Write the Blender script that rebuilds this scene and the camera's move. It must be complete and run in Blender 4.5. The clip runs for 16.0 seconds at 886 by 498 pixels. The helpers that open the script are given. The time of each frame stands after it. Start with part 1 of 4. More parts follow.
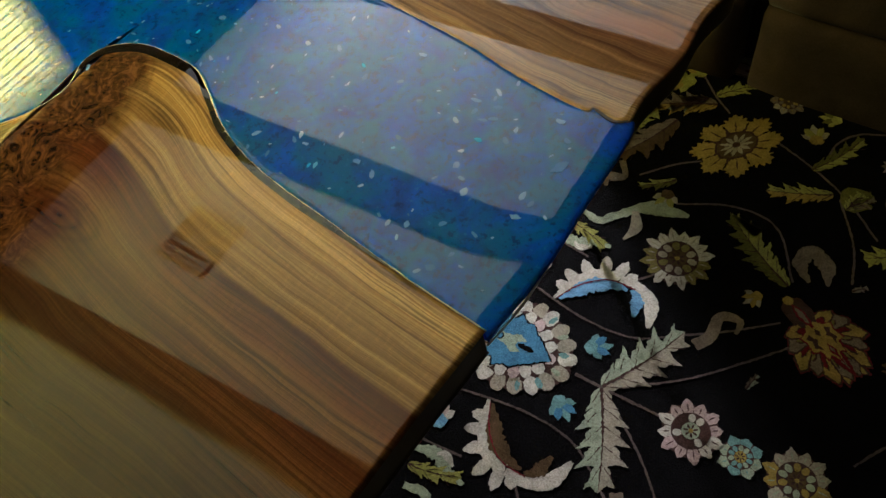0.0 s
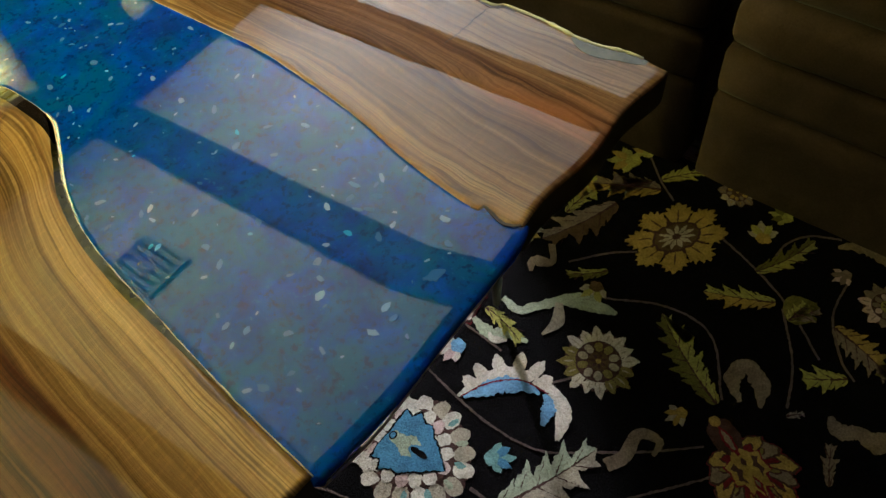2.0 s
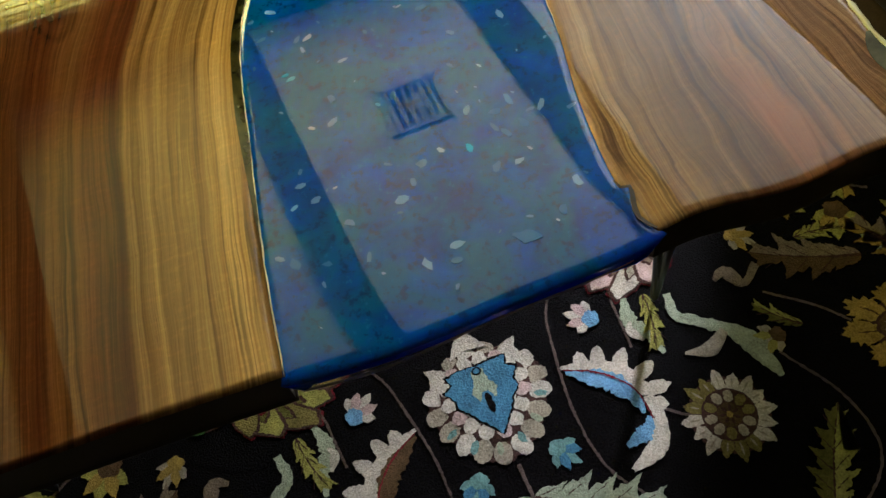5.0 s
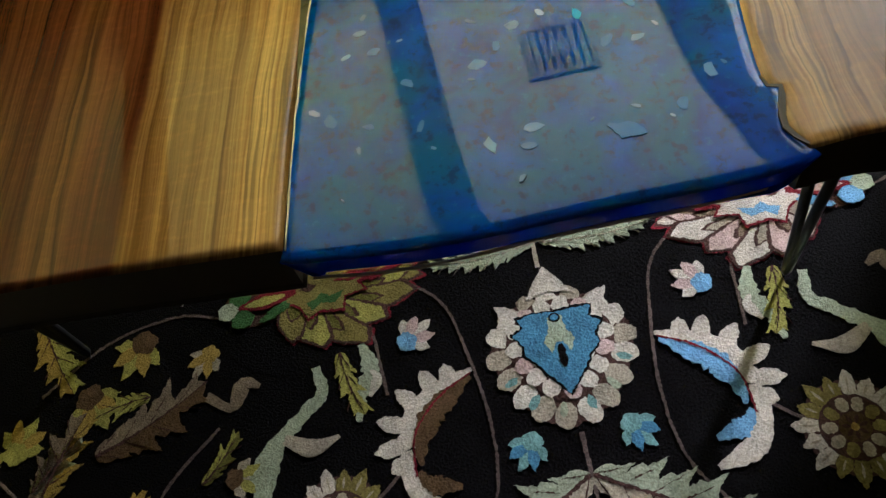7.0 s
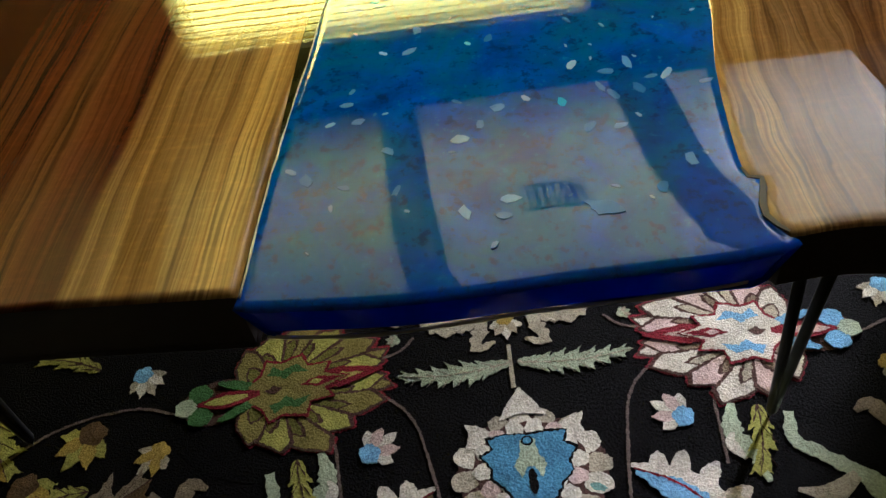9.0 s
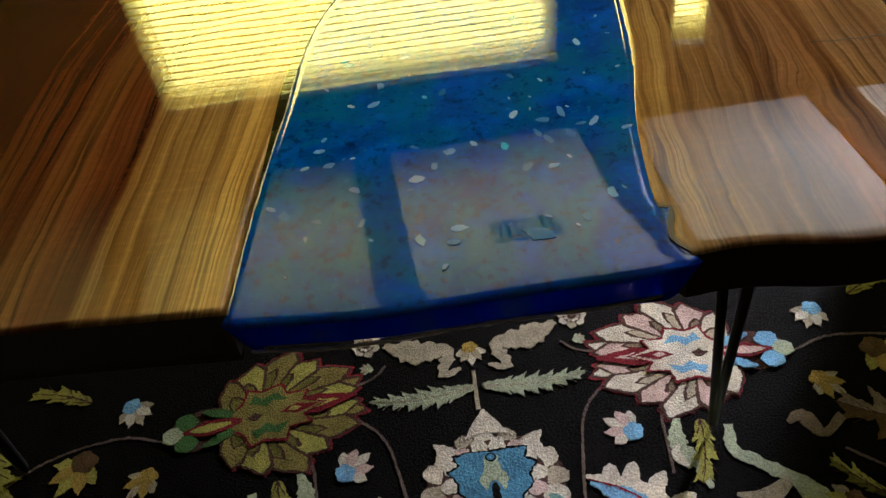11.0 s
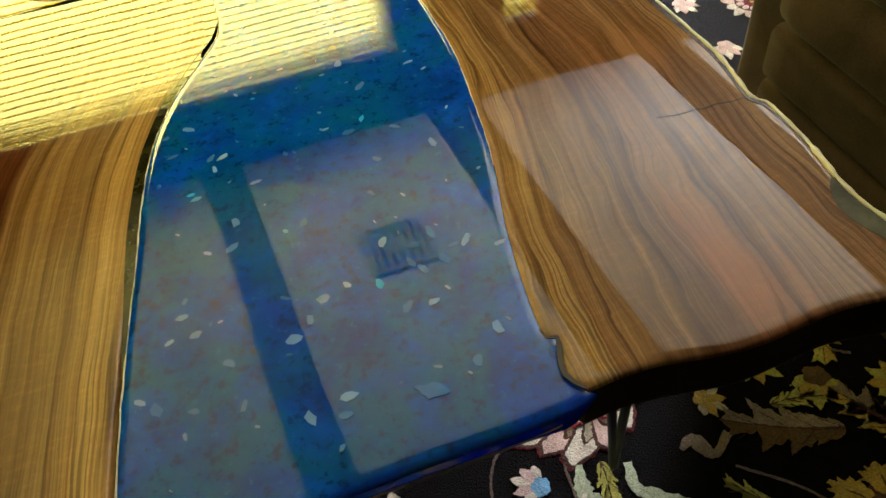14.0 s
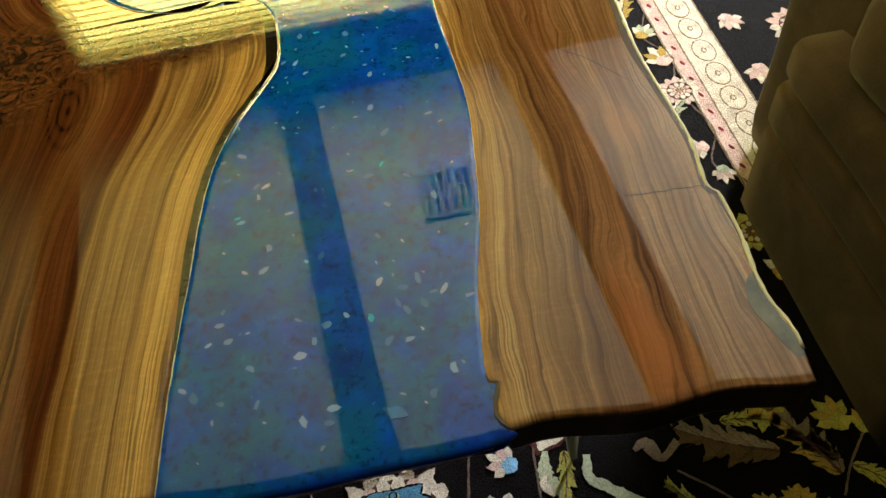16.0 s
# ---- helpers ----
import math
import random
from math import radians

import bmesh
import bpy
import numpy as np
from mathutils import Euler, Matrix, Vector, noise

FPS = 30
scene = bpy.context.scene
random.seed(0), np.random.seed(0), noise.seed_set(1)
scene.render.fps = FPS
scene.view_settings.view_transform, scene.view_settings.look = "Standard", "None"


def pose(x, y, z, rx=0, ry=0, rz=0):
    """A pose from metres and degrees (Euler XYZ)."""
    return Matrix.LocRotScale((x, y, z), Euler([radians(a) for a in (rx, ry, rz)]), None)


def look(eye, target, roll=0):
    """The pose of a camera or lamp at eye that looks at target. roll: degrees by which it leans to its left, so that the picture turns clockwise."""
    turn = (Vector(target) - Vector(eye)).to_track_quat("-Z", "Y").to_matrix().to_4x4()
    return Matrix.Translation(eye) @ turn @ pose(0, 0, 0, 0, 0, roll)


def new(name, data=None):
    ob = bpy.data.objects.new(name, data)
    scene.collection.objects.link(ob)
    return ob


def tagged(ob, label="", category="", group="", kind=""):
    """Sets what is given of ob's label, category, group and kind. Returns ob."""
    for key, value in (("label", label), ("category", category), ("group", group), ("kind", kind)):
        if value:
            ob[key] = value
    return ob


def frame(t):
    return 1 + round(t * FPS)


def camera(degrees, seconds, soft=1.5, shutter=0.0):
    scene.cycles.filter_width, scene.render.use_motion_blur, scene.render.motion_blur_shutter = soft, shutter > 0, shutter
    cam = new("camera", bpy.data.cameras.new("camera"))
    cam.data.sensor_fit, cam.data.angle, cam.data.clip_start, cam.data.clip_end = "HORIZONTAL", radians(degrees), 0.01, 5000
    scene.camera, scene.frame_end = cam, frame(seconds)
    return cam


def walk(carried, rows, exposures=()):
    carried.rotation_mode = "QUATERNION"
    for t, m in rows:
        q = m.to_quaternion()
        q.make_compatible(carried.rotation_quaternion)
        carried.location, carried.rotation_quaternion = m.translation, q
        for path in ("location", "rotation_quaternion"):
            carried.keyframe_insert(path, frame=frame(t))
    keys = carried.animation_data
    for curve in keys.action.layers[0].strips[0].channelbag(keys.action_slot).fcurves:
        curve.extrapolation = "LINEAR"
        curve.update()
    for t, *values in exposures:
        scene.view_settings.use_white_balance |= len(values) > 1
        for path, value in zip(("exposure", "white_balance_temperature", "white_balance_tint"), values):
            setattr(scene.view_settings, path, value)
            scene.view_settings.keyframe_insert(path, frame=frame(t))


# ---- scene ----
cam = camera(57.9, 16.0)
PATH = [
    (0, (-0.295, -0.258, 1.199), (0.5, 0.527, -0.46), -13.7),
    (0.5, (-0.276, -0.279, 1.183), (0.569, 0.511, -0.448), -12.8),
    (1, (-0.248, -0.287, 1.162), (0.652, 0.494, -0.444), -10.5),
    (1.5, (-0.166, -0.282, 1.135), (0.737, 0.485, -0.476), -8.6),
    (2, (-0.098, -0.278, 1.119), (0.763, 0.514, -0.503), -7.8),
    (2.5, (-0.065, -0.276, 1.098), (0.746, 0.549, -0.534), -6.3),
    (3, (-0.049, -0.263, 1.083), (0.682, 0.618, -0.557), -6.3),
    (3.5, (-0.045, -0.261, 1.073), (0.576, 0.684, -0.577), -8.1),
    (3.7, (-0.038, -0.267, 1.066), (0.542, 0.686, -0.593), -7.9),
    (5.8, (0.134, -0.3, 0.974), (0.151, 0.767, -0.717), -15.2),
    (6, (0.134, -0.296, 0.957), (0.126, 0.771, -0.734), -15.4),
    (6.5, (0.133, -0.287, 0.914), (0.062, 0.769, -0.783), -16.5),
    (7, (0.128, -0.276, 0.862), (0.005, 0.77, -0.839), -17.5),
    (7.5, (0.126, -0.272, 0.815), (-0.026, 0.796, -0.87), -17.0),
    (8, (0.126, -0.281, 0.79), (-0.008, 0.891, -0.825), -14.0),
    (8.5, (0.132, -0.3, 0.792), (0.025, 0.981, -0.74), -11.1),
    (8.7, (0.133, -0.304, 0.797), (0.061, 1.012, -0.708), -9.6),
    (10.8, (0.14, -0.381, 0.855), (0.164, 1.058, -0.533), -7.2),
    (11, (0.148, -0.384, 0.856), (0.173, 1.052, -0.536), -7.5),
    (11.5, (0.164, -0.383, 0.849), (0.3, 1.04, -0.55), -6.0),
    (12, (0.179, -0.352, 0.838), (0.412, 1.06, -0.56), -5.5),
    (12.5, (0.19, -0.353, 0.835), (0.475, 1.049, -0.563), -5.9),
    (13, (0.191, -0.313, 0.831), (0.522, 1.078, -0.568), -5.8),
    (13.5, (0.18, -0.276, 0.856), (0.506, 1.102, -0.557), -7.0),
    (14, (0.171, -0.268, 0.935), (0.496, 1.039, -0.544), -7.1),
    (14.5, (0.207, -0.269, 0.998), (0.436, 0.99, -0.539), -10.0),
    (15, (0.223, -0.277, 1.069), (0.39, 0.95, -0.501), -10.9),
    (15.5, (0.241, -0.284, 1.114), (0.383, 0.932, -0.468), -9.1),
    (16, (0.258, -0.304, 1.138), (0.372, 0.896, -0.458), -7.3),
]
walk(cam, [(t, look(eye, target, roll)) for t, eye, target, roll in PATH],
     [(0, 0.02, 5900, 11), (1.5, 0.08, 5900, 11), (3.5, 0.08, 5950, 11), (6, 0.22, 5750, 11.5), (8.5, 0.28, 5750, 11.5), (11, -0.02, 6100, 14), (12, -0.14, 6100, 15), (13, -0.30, 6100, 15), (13.7, -0.05, 6200, 13), (14.5, 0.16, 6450, 10), (16, 0.16, 6450, 10)])

# ---- light and exposure ----
world = bpy.data.worlds.new("sky")
scene.world = world
world.use_nodes = True
wn = world.node_tree
sky = wn.nodes.new("ShaderNodeTexSky")
sky.sky_type, sky.sun_disc, sky.sun_elevation, sky.sun_rotation = "NISHITA", False, radians(40), radians(30)
wn.links.new(sky.outputs[0], wn.nodes["Background"].inputs[0])
wn.nodes["Background"].inputs[1].default_value = 0.06

CEIL, WALL_Y = 2.40, 2.82


def area_lamp(name, m, sx, sy, watts, colour, spread=180):
    d = bpy.data.lights.new(name, "AREA")
    d.shape, d.size, d.size_y, d.energy, d.color, d.spread = "RECTANGLE", sx, sy, watts, colour, radians(spread)
    o = new(name, d)
    o.matrix_world = m
    return o


# daylight in the three openings of the far wall; the low window is unseen
area_lamp("daylight_window_1", pose(-0.07, WALL_Y + 0.16, 1.22, -90, 0, 0), 1.74, 1.58, 200, (1.0, 0.98, 0.93))
area_lamp("daylight_window_2", pose(1.46, WALL_Y + 0.16, 1.22, -90, 0, 0), 0.19, 1.58, 36, (1.0, 0.98, 0.93))
# narrow cones aimed to shape the bright patches on the rug
area_lamp("daylight_low_window", look((2.60, WALL_Y + 0.06, 0.60), (0.82, 0.68, 0.0)), 0.34, 0.60, 4.6, (1.0, 0.97, 0.96), 12)
area_lamp("daylight_low_window_far", look((2.60, WALL_Y + 0.05, 0.60), (1.02, 1.40, 0.0)), 0.34, 0.60, 6.2, (1.0, 0.98, 0.97), 15)
# upward lamp added in the low opening to brighten the ceiling
area_lamp("daylight_from_ground", look((2.60, WALL_Y + 0.02, 0.50), (2.30, 1.95, CEIL)), 0.40, 0.30, 118, (0.92, 0.95, 0.98), 125)

# ---- materials ----


class Graph:
    """A node material with short calls."""

    def __init__(self, name):
        self.mat = bpy.data.materials.new(name)
        self.mat.use_nodes = True
        self.t = self.mat.node_tree
        self.bsdf = self.t.nodes["Principled BSDF"]
        self.out = self.t.nodes["Material Output"]

    def node(self, kind, **kw):
        n = self.t.nodes.new("ShaderNode" + kind)
        for k, v in kw.items():
            if k in n.inputs:
                self.put(n.inputs[k], v)
        return n

    def put(self, socket, v):
        if hasattr(v, "is_linked"):
            self.t.links.new(v, socket)
        else:
            socket.default_value = v

    def set(self, **kw):
        for k, v in kw.items():
            self.put(self.bsdf.inputs[k.replace("_", " ")], v)
        return self

    def coords(self, which="Object", scale=(1, 1, 1)):
        m = self.node("Mapping")
        self.t.links.new(self.node("TexCoord").outputs[which], m.inputs[0])
        m.inputs["Scale"].default_value = scale
        return m.outputs[0]

    def noise(self, vec, scale, detail=4, rough=0.55, distort=0.0):
        n = self.node("TexNoise", Scale=scale, Detail=detail, Roughness=rough, Distortion=distort)
        self.put(n.inputs["Vector"], vec)
        return n.outputs["Fac"]

    def ramp(self, fac, *stops):
        n = self.node("ValToRGB")
        self.put(n.inputs[0], fac)
        e = n.color_ramp.elements
        while len(e) < len(stops):
            e.new(0.5)
        for s, (p, c) in zip(e, stops):
            s.position = p
            s.color = (*c, 1) if isinstance(c, tuple) else (c, c, c, 1)
        return n.outputs[0]

    def math(self, op, a, b=0.0, c=0.0):
        n = self.node("Math")
        n.operation = op
        for s, v in zip(n.inputs, (a, b, c)):
            self.put(s, v)
        return n.outputs[0]

    def mix(self, fac, a, b, how="MIX"):
        n = self.node("Mix")
        n.data_type, n.blend_type = "RGBA", how
        self.put(n.inputs[0], fac)
        for s, v in ((n.inputs[6], a), (n.inputs[7], b)):
            self.put(s, (*v, 1) if isinstance(v, tuple) else v)
        return n.outputs[2]

    def bump(self, height, strength=0.3, distance=0.002):
        n = self.node("Bump", Strength=strength, Distance=distance)
        self.put(n.inputs["Height"], height)
        self.put(self.bsdf.inputs["Normal"], n.outputs[0])
        return n.outputs[0]


def plain(name, colour, rough=0.6, metal=0.0, vary=0.25, scale=40.0, bump=0.15, distance=0.001):
    g = Graph(name)
    v = g.coords()
    n = g.noise(v, scale, 5)
    big = g.noise(v, scale * 0.12, 3)
    f = g.math("ADD", g.math("MULTIPLY", n, vary), g.math("MULTIPLY", big, vary))
    c = g.mix(f, tuple(x * (1 - vary * 0.5) for x in colour), tuple(min(1, x * (1 + vary)) for x in colour))
    g.set(Base_Color=c, Roughness=rough, Metallic=metal)
    if bump:
        g.bump(n, bump, distance)
    return g.mat


def gloss_coat(g, wave=0.02, ior=1.5):
    """The poured clear coat: flat with a very slight swell."""
    v = g.coords()
    n = g.noise(v, 5.0, 2)
    b = g.node("Bump", Strength=wave, Distance=0.01)
    g.put(b.inputs["Height"], n)
    g.set(Coat_Weight=1.0, Coat_Roughness=0.005, Coat_IOR=ior, Coat_Normal=b.outputs[0])


def wood(name, stops, streak=(0.030, 0.012, 0.006), knot=(), tint=(), swell=0.060, curly=0.010, zebra=1.0, eye=()):
    """Grain that runs along the slab's live edge: U is the distance from that edge, V the way along it."""
    g = Graph(name)
    uv = g.node("UVMap").outputs[0]
    sep = g.node("SeparateXYZ")
    g.put(sep.inputs[0], uv)
    u, v = sep.outputs[0], sep.outputs[1]

    def stretched(su, sv, off=0.0):
        c = g.node("CombineXYZ")
        g.put(c.inputs[0], g.math("MULTIPLY", u, su))
        g.put(c.inputs[1], g.math("MULTIPLY", v, sv))
        c.inputs[2].default_value = off
        return c.outputs[0]

    swirl = g.noise(stretched(7, 2.2, 1.0), 1.0, 3)
    curl = g.noise(stretched(45, 14, 2.0), 1.0, 3)
    wob = g.math("ADD", u, g.math("MULTIPLY", g.math("SUBTRACT", swirl, 0.5), swell))
    wob = g.math("ADD", wob, g.math("MULTIPLY", g.math("SUBTRACT", curl, 0.5), curly))

    def bands(freq, along, off):
        c = g.node("CombineXYZ")
        g.put(c.inputs[0], g.math("MULTIPLY", wob, freq))
        g.put(c.inputs[1], g.math("MULTIPLY", v, along))
        c.inputs[2].default_value = off
        return g.noise(c.outputs[0], 1.0, 3, 0.6)

    def shaded(c, k, by):
        return g.mix(k, c, g.mix(1.0, c, by, "MULTIPLY"))

    broad, rings, thin, hair = bands(62.0, 0.9, 0.0), bands(210.0, 1.6, 4.0), bands(640.0, 3.0, 8.0), bands(1500.0, 6.0, 21.0)
    cross = g.noise(stretched(70, 240, 5.0), 1.0, 3)
    patch = g.noise(stretched(16, 5, 9.0), 1.0, 3)
    pores = g.noise(stretched(1900, 90, 3.0), 1.0, 2, 0.6)
    c = g.ramp(g.math("MULTIPLY", wob, 2.2), *stops)
    c = shaded(c, g.math("MULTIPLY", g.ramp(broad, (0.36, 1.0), (0.58, 0.0)), zebra), (0.50, 0.38, 0.30))
    c = shaded(c, g.ramp(rings, (0.34, 0.62), (0.55, 0.0)), (0.48, 0.38, 0.30))
    c = shaded(c, g.ramp(rings, (0.54, 0.0), (0.70, 0.55)), (1.30, 1.25, 1.18))
    c = shaded(c, g.ramp(thin, (0.34, 0.60), (0.54, 0.0)), (0.56, 0.47, 0.41))
    c = shaded(c, g.ramp(hair, (0.36, 0.50), (0.52, 0.0)), (0.60, 0.52, 0.46))
    c = shaded(c, g.ramp(pores, (0.30, 0.50), (0.42, 0.0)), (0.45, 0.36, 0.30))
    vein = bands(38.0, 0.8, 12.0)
    veined = g.math("MULTIPLY", g.ramp(vein, (0.470, 0.0), (0.496, 1.0), (0.504, 1.0), (0.530, 0.0)), g.ramp(patch, (0.42, 0.10), (0.60, 0.62)))
    c = g.mix(veined, c, streak)
    c = shaded(c, g.ramp(patch, (0.35, 0.35), (0.55, 0.0)), (0.66, 0.58, 0.50))
    c = shaded(c, g.ramp(cross, (0.50, 0.0), (0.70, 0.50)), (1.40, 1.32, 1.24))
    place = g.node("SeparateXYZ")
    g.put(place.inputs[0], g.coords())

    def away(x, y, stretch):
        dx, dy = g.math("SUBTRACT", place.outputs[0], x), g.math("MULTIPLY", g.math("SUBTRACT", place.outputs[1], y), stretch)
        return g.math("SQRT", g.math("ADD", g.math("MULTIPLY", dx, dx), g.math("MULTIPLY", dy, dy)))

    for x, y, size, shade in tint:
        k = g.math("SUBTRACT", away(x, y, 0.6), g.math("MULTIPLY", g.math("SUBTRACT", broad, 0.5), 0.10))
        c = g.mix(g.ramp(g.math("DIVIDE", k, size), (0.2, 0.75), (1.0, 0.0)), c, g.mix(0.5, c, shade))
    if knot:
        near = 9.0
        for x, y, size, stretch in knot:
            near = g.math("MINIMUM", g.math("DIVIDE", away(x, y, stretch), size), near)
        blur = g.noise(g.coords(), 15.0, 4, 0.6, 1.8)
        near = g.math("ADD", near, g.math("MULTIPLY", g.math("SUBTRACT", blur, 0.5), 0.8))
        burl = g.ramp(g.noise(g.coords(), 34.0, 6, 0.62, 3.0), (0.36, (0.016, 0.007, 0.004)), (0.50, (0.065, 0.024, 0.009)), (0.66, (0.17, 0.066, 0.024)))
        c = g.mix(g.ramp(near, (0.55, 0.93), (1.05, 0.0)), c, burl)
    for x, y, size, stretch in eye:
        d = g.math("ADD", away(x, y, stretch), g.math("MULTIPLY", g.math("SUBTRACT", swirl, 0.5), 0.010))
        ring = g.ramp(g.math("PINGPONG", d, size * 0.16), (0.0, 1.0), (size * 0.12, 0.0))
        c = shaded(c, g.math("MULTIPLY", ring, g.ramp(g.math("DIVIDE", d, size), (0.4, 0.75), (1.0, 0.0))), (0.40, 0.32, 0.26))
    g.set(Base_Color=c, Roughness=0.6, Specular_IOR_Level=0.0)
    gloss_coat(g, 0.02, 1.46)
    return g.mat


TOP, THICK = 0.45, 0.05
# the outermost stops are darkened further to paint in a dim ceiling reflection
WOOD_LEFT = wood("olive_walnut_dark", (
    (0.0, (0.66, 0.41, 0.14)), (0.080, (0.66, 0.41, 0.14)), (0.098, (0.44, 0.265, 0.096)), (0.17, (0.40, 0.24, 0.088)), (0.245, (0.38, 0.22, 0.080)), (0.264, (0.115, 0.034, 0.013)),
    (0.33, (0.145, 0.048, 0.018)), (0.37, (0.24, 0.112, 0.040)), (0.42, (0.105, 0.032, 0.012)), (0.52, (0.150, 0.060, 0.022)), (0.60, (0.062, 0.022, 0.009)), (0.74, (0.075, 0.036, 0.014)), (1.0, (0.060, 0.034, 0.013))),
    knot=((0.090, 0.680, 0.080, 1.1), (0.020, 0.670, 0.095, 1.2), (-0.085, 0.680, 0.100, 1.2), (-0.20, 0.66, 0.10, 0.8)), swell=0.036, curly=0.0045, zebra=0.7, eye=((-0.124, 0.556, 0.040, 0.40),))
WOOD_RIGHT = wood("olive_walnut_pale", (
    (0.0, (0.62, 0.40, 0.155)), (0.05, (0.52, 0.32, 0.125)), (0.09, (0.38, 0.22, 0.090)), (0.18, (0.30, 0.165, 0.070)),
    (0.26, (0.22, 0.105, 0.045)), (0.33, (0.30, 0.145, 0.062)), (0.40, (0.32, 0.175, 0.080)), (0.48, (0.34, 0.195, 0.098)), (0.62, (0.36, 0.215, 0.112)), (1.0, (0.38, 0.24, 0.13))),
    tint=((0.487, 0.035, 0.040, (0.42, 0.13, 0.04)), (0.474, 0.090, 0.035, (0.34, 0.11, 0.035)), (0.560, 0.340, 0.035, (0.42, 0.18, 0.07))), swell=0.085, curly=0.009, zebra=0.9)


def resin(name, glow):
    g = Graph(name)
    v = g.coords()
    cloud = g.noise(v, 20.0, 6, 0.68, 0.5)
    speck = g.noise(v, 110.0, 4, 0.65)
    base = g.ramp(cloud, (0.36, (0.001, 0.036, 0.37)), (0.50, (0.001, 0.066, 0.62)), (0.64, (0.002, 0.108, 0.82)))
    hue = g.noise(v, 13.0, 4, 0.6, 0.8)
    base = g.mix(g.ramp(hue, (0.40, 0.9), (0.58, 0.15)), base, (0.001, 0.118, 0.38))
    base = g.mix(g.ramp(hue, (0.58, 0.0), (0.70, 0.30)), base, (0.014, 0.050, 0.76))
    blot = g.noise(v, 52.0, 4, 0.6, 0.6)
    base = g.mix(g.ramp(blot, (0.28, 0.55), (0.40, 0.0)), base, (0.001, 0.030, 0.12))
    base = g.mix(g.ramp(speck, (0.36, 0.75), (0.45, 0.0)), base, (0.001, 0.018, 0.10))
    base = g.mix(g.ramp(speck, (0.62, 0.0), (0.70, 0.6)), base, (0.02, 0.20, 0.66))
    g.set(Base_Color=base, Roughness=0.6, Specular_IOR_Level=0.0)
    gloss_coat(g, 0.010, 1.60)
    # the rim copy is darker: the front face's shade is put into its colour
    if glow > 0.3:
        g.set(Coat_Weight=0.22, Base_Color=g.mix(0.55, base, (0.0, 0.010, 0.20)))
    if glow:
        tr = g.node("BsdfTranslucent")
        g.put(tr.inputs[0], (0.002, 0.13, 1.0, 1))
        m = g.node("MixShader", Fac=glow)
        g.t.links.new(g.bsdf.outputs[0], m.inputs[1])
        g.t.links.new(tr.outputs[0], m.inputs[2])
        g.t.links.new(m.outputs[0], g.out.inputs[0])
    return g.mat


RESIN_SHADED_RIM = resin("blue_resin_shaded_rim", 0.60)
RESIN = resin("blue_resin", 0.12)


def flake_material():
    g = Graph("pearl_flake")
    r = g.node("ObjectInfo").outputs["Random"]
    # the cyan end of the ramp paints the glint of a few flakes
    g.set(Base_Color=g.ramp(r, (0.0, (0.03, 0.16, 0.60)), (0.35, (0.10, 0.27, 0.76)), (0.70, (0.20, 0.40, 0.90)), (0.93, (0.36, 0.55, 0.95)), (0.965, (0.03, 0.45, 1.0)), (1.0, (0.03, 0.45, 1.0))), Roughness=0.6, Specular_IOR_Level=0.0)
    gloss_coat(g, 0.010, 1.53)
    g.set(Coat_Weight=0.72)
    return g.mat


FLAKE = flake_material()
# pale resin of the seams, also the painted highlights along two edges
SEAM_AND_GLINT = plain("seam_and_highlight", (0.72, 0.68, 0.58), 0.25, 0, 0.3, 90)
DARK_RESIN = plain("dark_bark_resin", (0.014, 0.010, 0.007), 0.012, 0, 0.4, 60, 0.0)


def margin_material(name, lo, hi):
    g = Graph(name)
    n = g.noise(g.coords(), 35.0, 4)
    g.set(Base_Color=g.ramp(n, (0.35, lo), (0.65, hi)), Roughness=0.5, Specular_IOR_Level=0.0)
    gloss_coat(g, 0.02, 1.50)
    return g.mat


MARGIN = margin_material("olive_clear_resin", (0.010, 0.009, 0.003), (0.050, 0.048, 0.014))
GREY_MARGIN = margin_material("grey_clear_resin", (0.045, 0.045, 0.030), (0.12, 0.12, 0.085))
# bark colour, also on the slabs' sides to paint in their shade
BARK_AND_SHADE = plain("bark_and_shaded_edge", (0.022, 0.014, 0.009), 0.5, 0, 0.5, 45)
RED_BARK = plain("red_brown_bark", (0.050, 0.020, 0.010), 0.25, 0, 0.3, 60)
IRON = plain("black_iron", (0.012, 0.012, 0.013), 0.45, 0.3, 0.3, 90)


def pile(name, colour, vary=0.5):
    """Cut wool pile, a little uneven from knot to knot."""
    g = Graph(name)
    v = g.coords()
    knots = g.noise(v, 360.0, 3, 0.7)
    patch = g.noise(v, 28.0, 4, 0.6)
    f = g.math("ADD", g.math("MULTIPLY", knots, 0.55), g.math("MULTIPLY", patch, 0.45))
    lo, hi = tuple(c * (1 - vary) for c in colour), tuple(min(0.9, c * (1 + vary)) for c in colour)
    g.set(Base_Color=g.ramp(f, (0.33, lo), (0.66, hi)), Roughness=1.0, Specular_IOR_Level=0.03)
    g.bump(g.math("ADD", knots, g.math("MULTIPLY", patch, 0.6)), 0.8, 0.004)
    return g.mat


